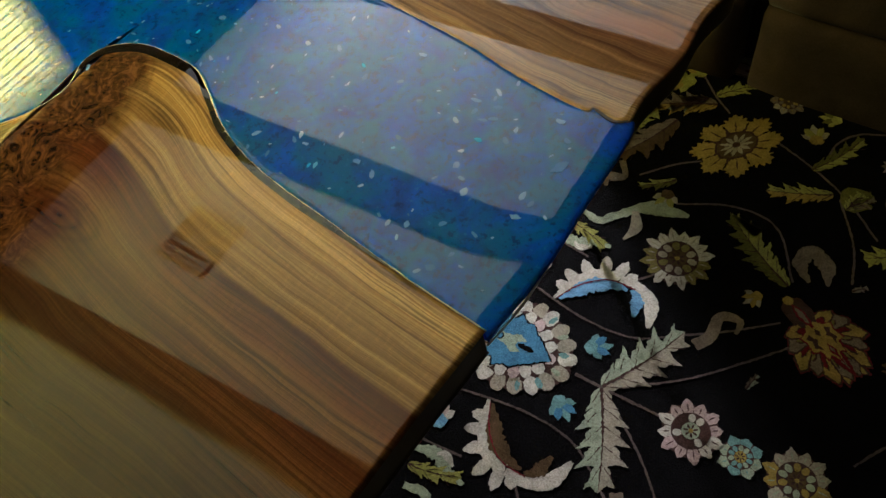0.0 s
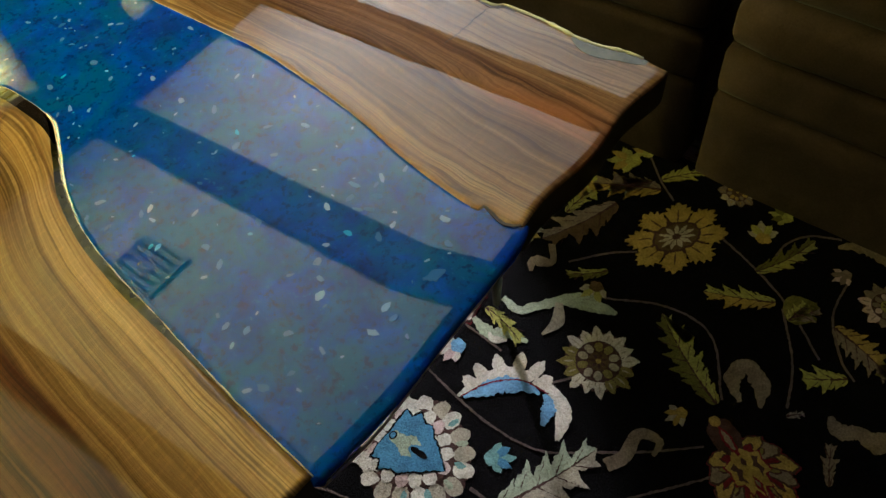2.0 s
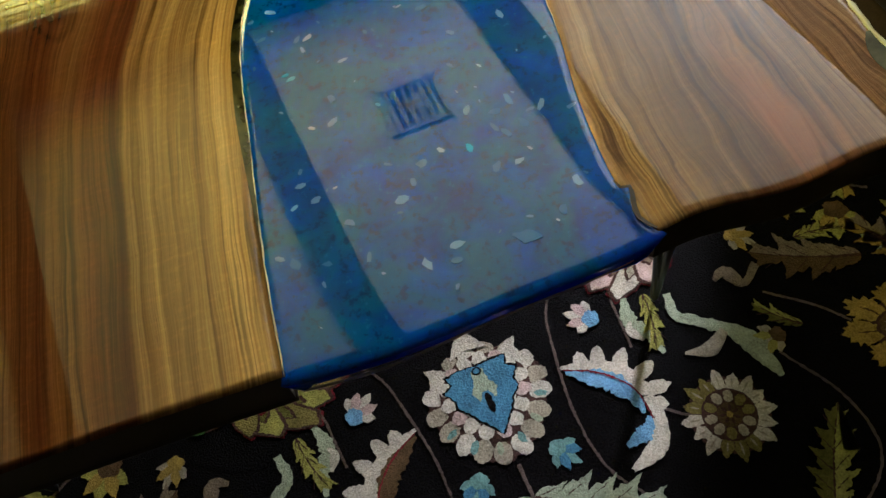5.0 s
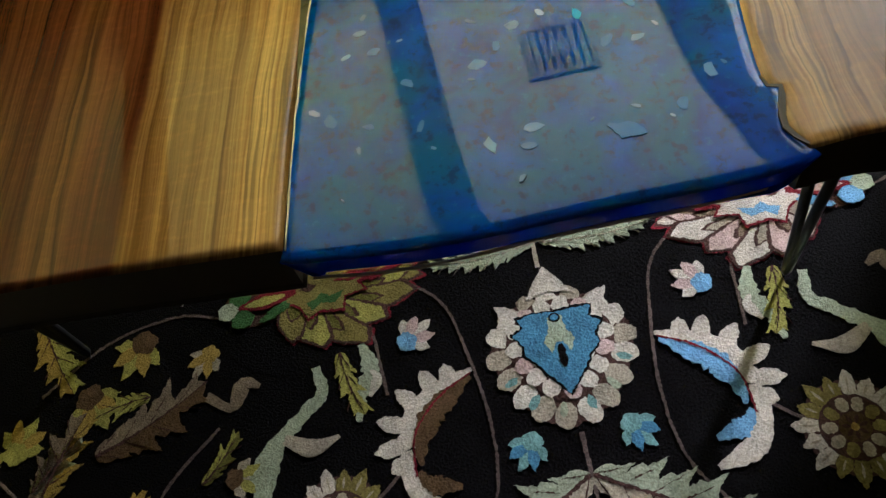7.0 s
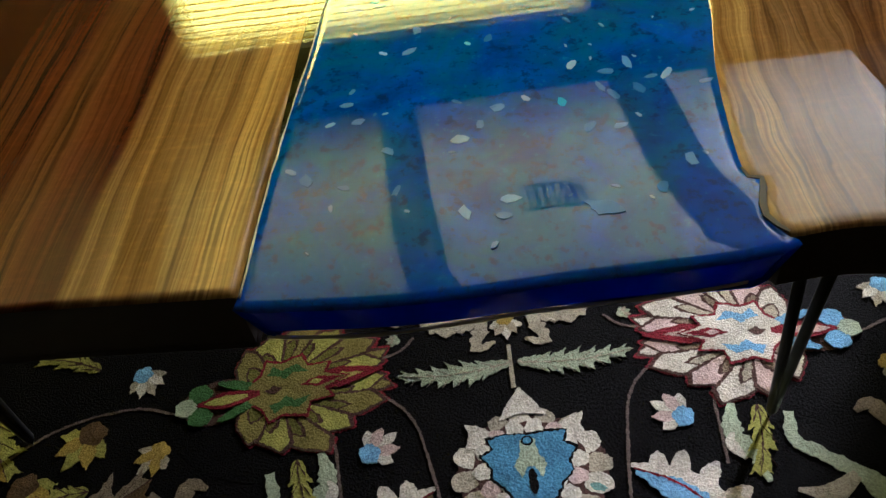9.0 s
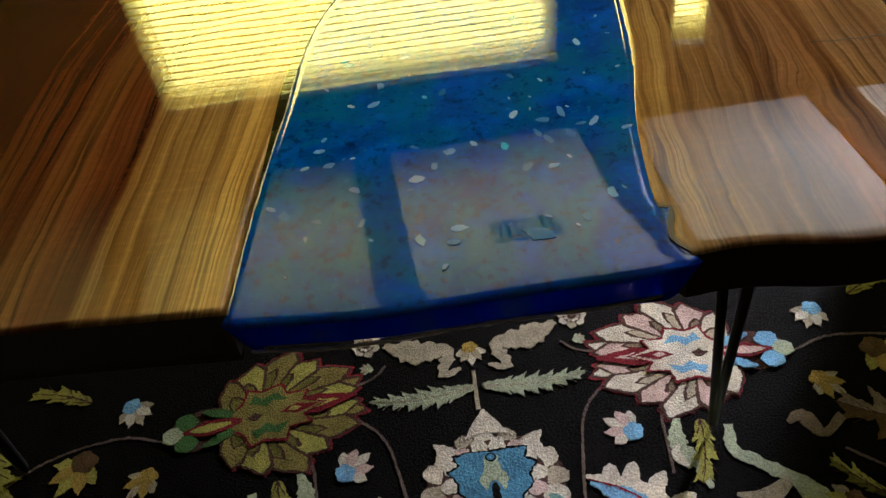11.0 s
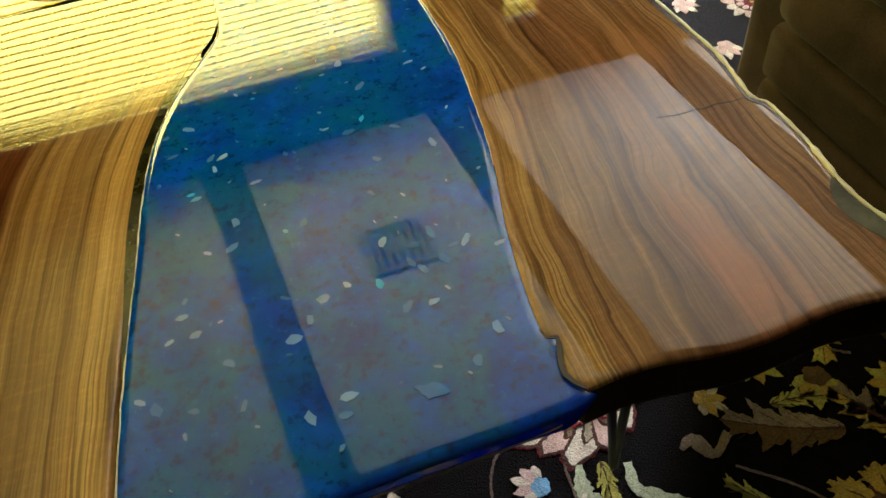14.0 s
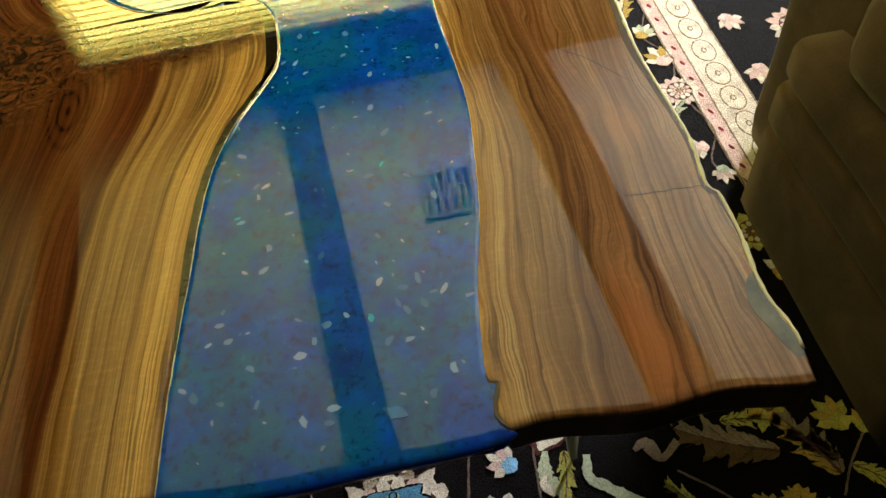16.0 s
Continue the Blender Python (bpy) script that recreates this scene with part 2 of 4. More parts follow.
# gold, leaf and taupe are raised to paint in light on the right side
WOOL = {n: pile("wool_" + n, tuple((0.95 if n in ("gold", "leaf", "taupe") else 0.74) * v for v in c)) for n, c in dict(
    black=(0.0035, 0.003, 0.0036), ivory=(0.56, 0.50, 0.42), beige=(0.36, 0.31, 0.235), blue=(0.07, 0.20, 0.33), sky=(0.16, 0.34, 0.56),
    # gold, olive and leaf carry the yellow shade's light in their colour
    sage=(0.34, 0.38, 0.27), wine=(0.16, 0.016, 0.025), rose=(0.50, 0.36, 0.33), taupe=(0.15, 0.115, 0.08), gold=(0.27, 0.185, 0.045),
    olive=(0.13, 0.12, 0.03), vine=(0.115, 0.085, 0.075), outline=(0.07, 0.035, 0.03), leaf=(0.25, 0.235, 0.06), straw=(0.20, 0.165, 0.05), yellowlit_blue=(0.05, 0.12, 0.04), brown=(0.10, 0.06, 0.03), teal=(0.16, 0.30, 0.29)).items()}

FLOOR = plain("dark_floor_boards", (0.05, 0.03, 0.02), 0.4, 0, 0.5, 12)
WALL = plain("brown_wall_paint", (0.030, 0.024, 0.020), 0.8, 0, 0.2, 30)
CEILING = plain("cream_ceiling_paint", (0.78, 0.77, 0.73), 0.9, 0, 0.08, 8)
BEAM = plain("dark_beam_wood", (0.035, 0.024, 0.018), 0.6, 0, 0.5, 25)
TRIM = plain("white_window_paint", (0.75, 0.74, 0.70), 0.5, 0, 0.06, 20)
GRILLE = plain("vent_grey_steel", (0.44, 0.45, 0.42), 0.5, 0.2, 0.2, 60)
VOID = plain("vent_shaft_shade", (0.015, 0.015, 0.015), 0.8)


def upholstery():
    g = Graph("brown_microfibre")
    v = g.coords()
    nap = g.noise(v, 9.0, 4, 0.6, 0.6)
    weave = g.noise(v, 300.0, 2)
    g.set(Base_Color=g.ramp(g.math("ADD", g.math("MULTIPLY", nap, 0.7), g.math("MULTIPLY", weave, 0.3)), (0.35, (0.030, 0.019, 0.012)), (0.65, (0.066, 0.042, 0.027))),
          Roughness=0.95, Specular_IOR_Level=0.1, Sheen_Weight=0.06, Sheen_Roughness=0.4)
    g.bump(weave, 0.3, 0.001)
    return g.mat


SOFA = upholstery()


def shade_material(name, lo, hi, weave=0.0):
    """Backlit pleated fabric: it scatters light through, and some passes straight between the threads."""
    g = Graph(name)
    v = g.coords()
    n = g.noise(v, 160.0, 2)
    col = g.ramp(n, (0.3, lo), (0.7, hi))
    tr = g.node("BsdfTranslucent")
    g.put(tr.inputs[0], col)
    g.set(Base_Color=col, Roughness=0.9)
    m = g.node("MixShader", Fac=0.6)
    g.t.links.new(g.bsdf.outputs[0], m.inputs[1])
    g.t.links.new(tr.outputs[0], m.inputs[2])
    gaps = g.node("BsdfTransparent")
    g.put(gaps.inputs[0], col)
    w = g.node("MixShader", Fac=weave)
    g.t.links.new(m.outputs[0], w.inputs[1])
    g.t.links.new(gaps.outputs[0], w.inputs[2])
    g.t.links.new(w.outputs[0], g.out.inputs[0])
    return g.mat


SHADE = shade_material("yellow_pleated_fabric", (0.85, 0.78, 0.21), (0.92, 0.85, 0.28), 0.40)
PLEAT_SHADE = shade_material("yellow_pleat_shade", (0.72, 0.62, 0.11), (0.78, 0.68, 0.14), 0.30)

# ---- building helpers ----


def part(name, bm, material, parent=None, label="", smooth=False, recalc=True):
    """Links a bmesh as one mesh object, under a thing or a part."""
    me = bpy.data.meshes.new(name)
    if recalc:
        bmesh.ops.recalc_face_normals(bm, faces=bm.faces)
    bm.to_mesh(me)
    bm.free()
    for m in material if isinstance(material, (list, tuple)) else [material]:
        me.materials.append(m)
    if smooth:
        for p in me.polygons:
            p.use_smooth = True
    ob = new(name, me)
    if parent:
        ob.parent = parent
    if label:
        tagged(ob, label)
    return ob


def empty(name, at=(0, 0, 0)):
    e = new(name)
    e.location = at
    e.empty_display_size = 0.05
    return e


def box_mesh(bm, lo, hi, bevel=0.0, segments=2):
    r = bmesh.ops.create_cube(bm, size=1.0)
    for v in r["verts"]:
        v.co = Vector([l + (c + 0.5) * (h - l) for l, h, c in zip(lo, hi, v.co)])
    if bevel:
        edges = {e for v in r["verts"] for e in v.link_edges}
        bmesh.ops.bevel(bm, geom=list(edges), offset=bevel, segments=segments, affect="EDGES", profile=0.6)
    return bm


def box(name, lo, hi, material, parent=None, bevel=0.0, label="", segments=2):
    return part(name, box_mesh(bmesh.new(), lo, hi, bevel, segments), material, parent, label, bevel > 0.01)


def tube(bm, points, radius, sides=8):
    """A rod along points; radius may be a list."""
    pts = [Vector(p) for p in points]
    rings = []
    for i, p in enumerate(pts):
        d = (pts[min(i + 1, len(pts) - 1)] - pts[max(i - 1, 0)]).normalized()
        a = d.orthogonal().normalized() if abs(d.z) > 0.9 else d.cross(Vector((0, 0, 1))).normalized()
        b = d.cross(a)
        r = radius[i] if isinstance(radius, (list, tuple)) else radius
        rings.append([bm.verts.new(p + r * (math.cos(k * math.tau / sides) * a + math.sin(k * math.tau / sides) * b)) for k in range(sides)])
    for r0, r1 in zip(rings, rings[1:]):
        for k in range(sides):
            bm.faces.new((r0[k], r0[(k + 1) % sides], r1[(k + 1) % sides], r1[k]))
    bm.faces.new(rings[0][::-1])
    bm.faces.new(rings[-1])


def spline(points, n):
    """n points evenly along a smooth curve through a few control points."""
    P = np.array(points, float)
    P = np.vstack([2 * P[0] - P[1], P, 2 * P[-1] - P[-2]])
    dense = []
    for i in range(1, len(P) - 2):
        for t in np.linspace(0, 1, 24, endpoint=False):
            a, b, c, d = P[i - 1:i + 3]
            dense.append(0.5 * (2 * b + (c - a) * t + (2 * a - 5 * b + 4 * c - d) * t * t + (3 * b - a - 3 * c + d) * t ** 3))
    dense.append(P[-2])
    D = np.array(dense)
    s = np.concatenate([[0], np.cumsum(np.linalg.norm(np.diff(D, axis=0), axis=1))])
    q = np.linspace(0, s[-1], n)
    return np.stack([np.interp(q, s, D[:, k]) for k in range(D.shape[1])], 1)


# ---- room ----
X0, X1, Y0 = -2.6, 3.4, -2.6
FLOOR_Z = -0.012
tagged(box("floor", (X0, Y0, FLOOR_Z - 0.1), (X1, WALL_Y, FLOOR_Z), FLOOR), "dark wooden floor under the rug", "floor", kind="structure")


def wall_with_openings(name, label, y0, y1, openings):
    """A wall along x with rectangular openings (x0, x1, z0, z1)."""
    bm = bmesh.new()
    x = X0
    for a, b, z0, z1 in sorted(openings):
        box_mesh(bm, (x, y0, FLOOR_Z), (a, y1, CEIL))
        box_mesh(bm, (a, y0, FLOOR_Z), (b, y1, z0))
        box_mesh(bm, (a, y0, z1), (b, y1, CEIL))
        x = b
    box_mesh(bm, (x, y0, FLOOR_Z), (X1, y1, CEIL))
    return tagged(part(name, bm, WALL), label, "wall", kind="structure")


WINDOWS = [(-0.96, 0.82, 0.42, 2.03), (1.36, 1.56, 0.42, 2.03), (2.32, 2.88, 0.18, 1.02)]
wall_with_openings("wall_north", "dark brown wall with shaded windows", WALL_Y, WALL_Y + 0.12, WINDOWS)
tagged(box("wall_south", (X0, Y0 - 0.12, FLOOR_Z), (X1, Y0, CEIL), WALL), "dark brown painted wall", "wall", kind="structure")
tagged(box("wall_west", (X0 - 0.12, Y0 - 0.12, FLOOR_Z), (X0, WALL_Y + 0.12, CEIL), WALL), "dark brown painted wall", "wall", kind="structure")
tagged(box("wall_east", (X1, Y0 - 0.12, FLOOR_Z), (X1 + 0.12, WALL_Y + 0.12, CEIL), WALL), "dark brown painted wall", "wall", kind="structure")
# unseen dark cover, added so the near ceiling bounces less light
tagged(box("ceiling_bounce_blocker", (X0, Y0, CEIL - 0.06), (X1, 0.45, CEIL + 0.03), BEAM), "unseen dark board added to cut light bounced off the ceiling", "soffit", kind="structure")
tagged(box("ceiling", (X0, Y0, CEIL + 0.03), (X1, WALL_Y, CEIL + 0.15), CEILING), "white plaster ceiling between dark beams", "ceiling", kind="structure")

for k in range(-2, 3):
    half = 0.116 if k > 0 else 0.086
    beam = tagged(box("ceiling_beam", (-half, -1.34, 0.010), (half, 1.05, 0.029), BEAM, None, 0.004), "dark stained flat ceiling beam", "beam", "ceiling beams", "structure")
    beam.matrix_basis = pose(-0.022 + 1.142 * k, 1.80, CEIL, 0, 0, 3.3)
tagged(box("ceiling_trim", (X0, WALL_Y - 0.02, CEIL - 0.03), (X1, WALL_Y - 0.002, CEIL + 0.029), BEAM), "dark trim where wall and ceiling meet", "trim", kind="structure")

# ceiling vent with louvres
VX, VY, VS = 0.55, 2.00, 0.27
vent = tagged(empty("ceiling_vent", (VX, VY, CEIL + 0.03)), "square grey metal ceiling vent with louvres", "vent")
bm = bmesh.new()
h, w = VS / 2, 0.022
for lo, hi in (((-h, -h), (h, -h + w)), ((-h, h - w), (h, h)), ((-h, -h + w), (-h + w, h - w)), ((h - w, -h + w), (h, h - w))):
    box_mesh(bm, (*lo, -0.016), (*hi, 0.0), 0.002, 1)
part("frame", bm, GRILLE, vent)
# near-black plate in place of the shade inside the shaft
box("backing", (-h + w, -h + w, -0.003), (h - w, h - w, -0.001), VOID, vent)
box("centre_plate", (-0.040, -0.040, -0.014), (0.040, 0.040, -0.004), GRILLE, vent, 0.002)
for k in range(6):
    for lo, hi in (((-h + w + 0.002, h - w - 0.002),) if k not in (2, 3) else ((-h + w + 0.002, -0.042), (0.042, h - w - 0.002))):
        bm = bmesh.new()
        box_mesh(bm, (-0.0105, lo, -0.0012), (0.0105, hi, 0.0012))
        o = part("louvre", bm, GRILLE, vent)
        o.location, o.rotation_euler = (-0.0945 + 0.0378 * k, 0, -0.009), (0, radians(-6 if k < 3 else 6), 0)


def window(name, x0, x1, z0, z1, shaded):
    top = tagged(empty(name, ((x0 + x1) / 2, WALL_Y, z0)), "white framed window behind a pleated shade" if shaded else "low white framed window", "window", kind="structure")
    w, d, cx = (x1 - x0) / 2, 0.045, (x0 + x1) / 2
    H = z1 - z0
    for nm, lo, hi in (("window_sill", (-w, 0.0, 0.0), (w, 0.12, d)), ("window_head", (-w, 0.03, H - d), (w, 0.12, H)),
                       ("window_jamb", (-w, 0.03, d), (-w + d * 0.6, 0.12, H - d)), ("window_jamb", (w - d * 0.6, 0.03, d), (w, 0.12, H - d))):
        box(nm, lo, hi, TRIM, top, 0.003)
    return top


for i, (a, b, c, d) in enumerate(WINDOWS):
    window("window_%d" % (i + 1), a, b, c, d, i < 2)


def pleated_shade(x0, x1, z0, z1, pitch=0.032, depth=0.011):
    top = tagged(empty("pleated_shade", ((x0 + x1) / 2, WALL_Y, z1)), "yellow pleated fabric window shade glowing with daylight", "window shade", "pleated shades")
    w = (x1 - x0) / 2
    bm = bmesh.new()
    n = int((z1 - z0 - 0.03) / pitch * 2)
    prev = None
    for k in range(n + 1):
        z = -0.03 - k * pitch / 2
        y = -0.004 - (depth if k % 2 else 0)
        row = [bm.verts.new((x, y, z)) for x in np.linspace(-w, w, 5)]
        if prev:
            for a in range(4):
                bm.faces.new((prev[a], prev[a + 1], row[a + 1], row[a]))
        prev = row
    part("fabric", bm, SHADE, top)
    # darker strips put the shading of the pleats into the fabric's colour
    bm = bmesh.new()
    for k in range(1, n, 2):
        z = -0.03 - k * pitch / 2
        box_mesh(bm, (-w, -0.0185 - depth + 0.011, z - 0.0028), (w, -0.0158 - depth + 0.011, z + 0.0028))
    tagged(part("crease", bm, PLEAT_SHADE, top, "darker strips that paint the shade along the pleats"), kind="stuff")
    box("head_rail", (-w, -0.03, -0.03), (w, -0.002, 0.0), TRIM, top, 0.003)
    zb = -0.03 - n * pitch / 2
    box("bottom_rail", (-w, -0.02, zb - 0.02), (w, -0.003, zb), TRIM, top, 0.003)
    return top


pleated_shade(-0.98, 0.84, 0.36, 2.04)
pleated_shade(1.36, 1.52, 0.36, 2.05)

# ---- river table ----
LEFT_EDGE = spline([(0.000, 0.000), (0.009, 0.085), (0.021, 0.170), (0.034, 0.250), (0.045, 0.325), (0.062, 0.400), (0.090, 0.468), (0.122, 0.520), (0.150, 0.570), (0.156, 0.630),
                    (0.152, 0.685), (0.125, 0.730), (0.085, 0.742), (0.030, 0.724), (-0.050, 0.755), (-0.105, 0.830), (-0.085, 0.960), (-0.045, 1.080), (-0.030, 1.240)], 150)
RIGHT_EDGE = spline([(0.327, -0.002), (0.320, 0.015), (0.328, 0.044), (0.318, 0.052), (0.322, 0.096), (0.334, 0.164), (0.356, 0.252), (0.371, 0.345), (0.381, 0.432), (0.381, 0.520), (0.379, 0.646),
                     (0.386, 0.80), (0.372, 0.95), (0.380, 1.10), (0.372, 1.240)], 150)
OUTER_LEFT = spline([(-0.480, 0.034), (-0.470, 0.25), (-0.490, 0.50), (-0.475, 0.74), (-0.490, 1.00), (-0.480, 1.240)], 150)
OUTER_RIGHT = spline([(0.612, -0.013), (0.617, 0.03), (0.609, 0.085), (0.616, 0.156), (0.616, 0.214), (0.608, 0.226), (0.617, 0.295), (0.615, 0.370), (0.612, 0.462), (0.619, 0.570), (0.628, 0.72),
                      (0.615, 0.90), (0.625, 1.08), (0.615, 1.240)], 150)


def slab(name, a, b, material, parent, front, columns=40, label="", gap=0.0, chamfer=0.0035, under=0.0, crown=0.0, rim=None, side=None):
    """A flat slab between two curves, with a rounded rim; front(w) shifts its end. U runs from a to b in metres, V along a."""
    bm = bmesh.new()
    uvl = bm.loops.layers.uv.new("UVMap")
    n = len(a)
    length = np.concatenate([[0], np.cumsum(np.linalg.norm(np.diff(b, axis=0), axis=1))])
    def smooth(c, k=11):
        pad = np.vstack([np.repeat(c[:1], k, 0), c, np.repeat(c[-1:], k, 0)])
        return np.stack([np.convolve(pad[:, q], np.ones(2 * k + 1) / (2 * k + 1), "valid") for q in (0, 1)], 1)

    sa, sb = smooth(a), smooth(b)
    grid, uv = [], {}
    for i in range(n):
        row = []
        span = np.linalg.norm(b[i] - a[i])
        for j in range(columns + 1):
            w = j / columns
            p = a[i] * (1 - w) + b[i] * w
            d = (b[i] - a[i]) / max(span, 1e-6)
            p = p + d * gap * (1 - 2 * w)
            fade = max(0.0, 1 - i / 5.0)
            dip = crown * max(0.0, 1 - max(0.0, p[1]) / 0.075) ** 3
            v = bm.verts.new((p[0], p[1] + front(w) * fade, TOP - dip))
            ps = sa[i] * (1 - w) + sb[i] * w
            uv[v] = (w * np.linalg.norm(sb[2] - sa[2]) + float((p - ps) @ d), length[i])
            row.append(v)
        grid.append(row)
    for i in range(n - 1):
        for j in range(columns):
            bm.faces.new((grid[i][j], grid[i][j + 1], grid[i + 1][j + 1], grid[i + 1][j]))
    loop = grid[0][:] + [r[-1] for r in grid[1:]] + grid[-1][-2::-1] + [r[0] for r in grid[-2:0:-1]]
    m = len(loop)
    prev = loop
    for drop0, out0 in ((chamfer * 0.35, chamfer * 0.65), (chamfer, chamfer), (THICK - chamfer, chamfer * 0.8 - under), (THICK, -under)):
        ring = []
        for k, v in enumerate(loop):
            drop, out = drop0, out0
            t = loop[(k + 1) % m].co - loop[k - 1].co
            nrm = Vector((t.y, -t.x, 0)).normalized()
            if side and k > columns:
                out, drop = min(out, side), (side if drop <= chamfer else drop)
            q = bm.verts.new((v.co.x + nrm.x * out, v.co.y + nrm.y * out, min(TOP - drop, v.co.z - drop * 0.5)))
            uv[q] = (uv[v][0], uv[v][1] - drop * 0.5)
            ring.append(q)
        for k in range(m):
            f = bm.faces.new((prev[k], ring[k], ring[(k + 1) % m], prev[(k + 1) % m]))
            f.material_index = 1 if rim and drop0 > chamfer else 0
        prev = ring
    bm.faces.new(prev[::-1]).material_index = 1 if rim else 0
    for f in bm.faces:
        for l in f.loops:
            l[uvl].uv = uv[l.vert]
    ob = part(name, bm, [material, rim] if rim else material, parent, label)
    for p in ob.data.polygons:
        p.use_smooth = p.normal.z > 0.5
    return ob


table = tagged(empty("river_table", (0, 0, 0)), "glossy live edge wood and blue resin river coffee table", "coffee table")
slab("wood_slab", LEFT_EDGE, OUTER_LEFT, WOOD_LEFT, table, lambda w: 0.004 * math.sin(9 * w) * w, 60, "brown live edge wood slab with a rounded knot lobe", 0.0012, 0.003, 0.0, 0.0, BARK_AND_SHADE)
slab("wood_slab", RIGHT_EDGE, OUTER_RIGHT, WOOD_RIGHT, table, lambda w: 0.004 * math.sin(11 * w) - 0.004 * w, 50, "paler live edge wood slab with reddish streaks", 0.0012, 0.003, 0.0, 0.0, BARK_AND_SHADE)
river = slab("resin_river", LEFT_EDGE, RIGHT_EDGE, RESIN, table, lambda w: -0.010 * math.sin(math.pi * w) - 0.004 * math.sin(8.5 * w) * w, 44, "translucent blue resin with pearl flakes", 0.0, 0.007, 0.012, 0.0026, RESIN_SHADED_RIM, 0.0005)


def seam(curve, i0, i1, radius, name="resin_seam"):
    bm = bmesh.new()
    pts = [(p[0] + 0.0006 * noise.noise((p[0] * 60, p[1] * 60, 0)), p[1], TOP - 0.0002) for p in curve[i0:i1]]
    tube(bm, pts, [radius * (0.45 + 0.9 * abs(noise.noise((k * 0.37, 3.1, 0)))) for k in range(len(pts))], 6)
    return part(name, bm, SEAM_AND_GLINT, table, "pale raised line, resin seam and painted edge highlight", True)


seam(LEFT_EDGE, 0, 118, 0.0013)
seam(RIGHT_EDGE, 30, 150, 0.0009)
# pale tube that paints the bright highlight on the outer edge's bevel
seam(OUTER_RIGHT, 3, 150, 0.0042, "edge_highlight")


def margin(name, curve, i0, i1, width, side, material, label):
    """A thin poured strip of clear resin over the sloping bark beside the seam."""
    bm = bmesh.new()
    T = np.gradient(curve, axis=0)
    T /= np.linalg.norm(T, axis=1)[:, None]
    rows = []
    for k, i in enumerate(range(i0, i1)):
        f = math.sin(math.pi * min(1, (k + 0.5) / (i1 - i0))) ** 0.6 * (0.75 + 0.5 * abs(noise.noise((i * 0.09, 1.7, 0))))
        nrm = np.array((-T[i][1], T[i][0])) * side
        p, q = curve[i], curve[i] + nrm * width * f
        rows.append([bm.verts.new((*p, TOP + 0.0004)), bm.verts.new((*q, TOP + 0.0004)), bm.verts.new((*q, TOP - 0.001))])
    for a, b in zip(rows, rows[1:]):
        f = bm.faces.new((a[0], a[1], b[1], b[0]))
        f.normal_update()
        if f.normal.z < 0:
            f.normal_flip()
        bm.faces.new((a[1], a[2], b[2], b[1]))
    part(name, bm, material, table, label, False, False)


margin("clear_resin_margin", LEFT_EDGE, 14, 64, 0.0125, 1, MARGIN, "olive tinted clear resin beside the wood")
margin("clear_resin_margin", LEFT_EDGE, 56, 87, 0.020, 1, DARK_RESIN, "dark clear resin over the bark of the lobe")
margin("clear_resin_margin", OUTER_RIGHT, 2, 15, 0.026, 1, GREY_MARGIN, "grey green clear resin at the slab's corner")
margin("bark_inclusion", OUTER_RIGHT, 15, 149, 0.012, 1, RED_BARK, "dark reddish bark line inside the outer edge")
margin("bark_inclusion", RIGHT_EDGE, 0, 9, 0.005, 1, BARK_AND_SHADE, "dark bark along the wood's corner")
# pale tube painted as the highlight along the resin's lower front edge
bm = bmesh.new()
tube(bm, [(x, -0.004 - 0.010 * math.sin(math.pi * x / 0.327) + 0.011 - 0.003 * math.sin(26 * x), TOP - THICK + 0.001) for x in np.linspace(0.004, 0.325, 50)], [0.0012 + 0.0014 * abs(noise.noise((k * 0.31, 0, 2))) for k in range(50)], 6)
part("rim_highlight", bm, SEAM_AND_GLINT, table, "pale line painted as the lower rim's highlight", True)


def crack(points, width):
    """A hairline check across the grain, filled dark."""
    bm = bmesh.new()
    P = spline(points, 26)
    rows = []
    for k, (x, y) in enumerate(P):
        w = width * (0.35 + abs(noise.noise((k * 0.5, 4.0, 1.0)))) * math.sin(math.pi * (k + 0.6) / 27)
        y += 0.0022 * noise.noise((k * 0.42, 9.0, x * 10))
        rows.append([bm.verts.new((x, y + w, TOP + 0.0003)), bm.verts.new((x, y - w, TOP + 0.0003)), bm.verts.new((x, y, TOP - 0.002))])
    for a, b in zip(rows, rows[1:]):
        bm.faces.new((a[0], a[1], b[1], b[0]))
        bm.faces.new((a[1], a[2], b[2], b[1]))
        bm.faces.new((a[2], a[0], b[0], b[2]))
    part("crack", bm, BARK_AND_SHADE, table, "dark hairline crack across the grain")


crack([(0.515, 0.236), (0.545, 0.231), (0.575, 0.230), (0.607, 0.226)], 0.0011)
crack([(0.512, 0.500), (0.547, 0.465), (0.582, 0.415)], 0.0016)

# flakes set in the resin
rnd = random.Random(7)
spots = [(0.226, 0.036, 0.0122)]
for x, y in ((0.072, 0.153), (0.093, 0.116), (0.037, 0.096), (0.097, 0.075), (0.142, 0.119), (0.140, 0.047), (0.164, 0.040), (0.169, 0.055), (0.113, 0.358), (0.124, 0.355), (0.114, 0.340), (0.093, 0.307),
             (0.121, 0.263), (0.113, 0.233), (0.064, 0.174), (0.177, 0.238), (0.234, 0.189), (0.299, 0.164), (0.274, 0.183), (0.275, 0.151), (0.256, 0.147), (0.253, 0.112), (0.233, 0.115), (0.219, 0.146),
             (0.322, 0.149), (0.330, 0.424), (0.262, 0.454), (0.272, 0.405), (0.287, 0.329), (0.313, 0.291), (0.290, 0.070), (0.187, 0.621), (0.147, 0.307)):
    spots.append((x, y, rnd.uniform(0.0062, 0.0095)))
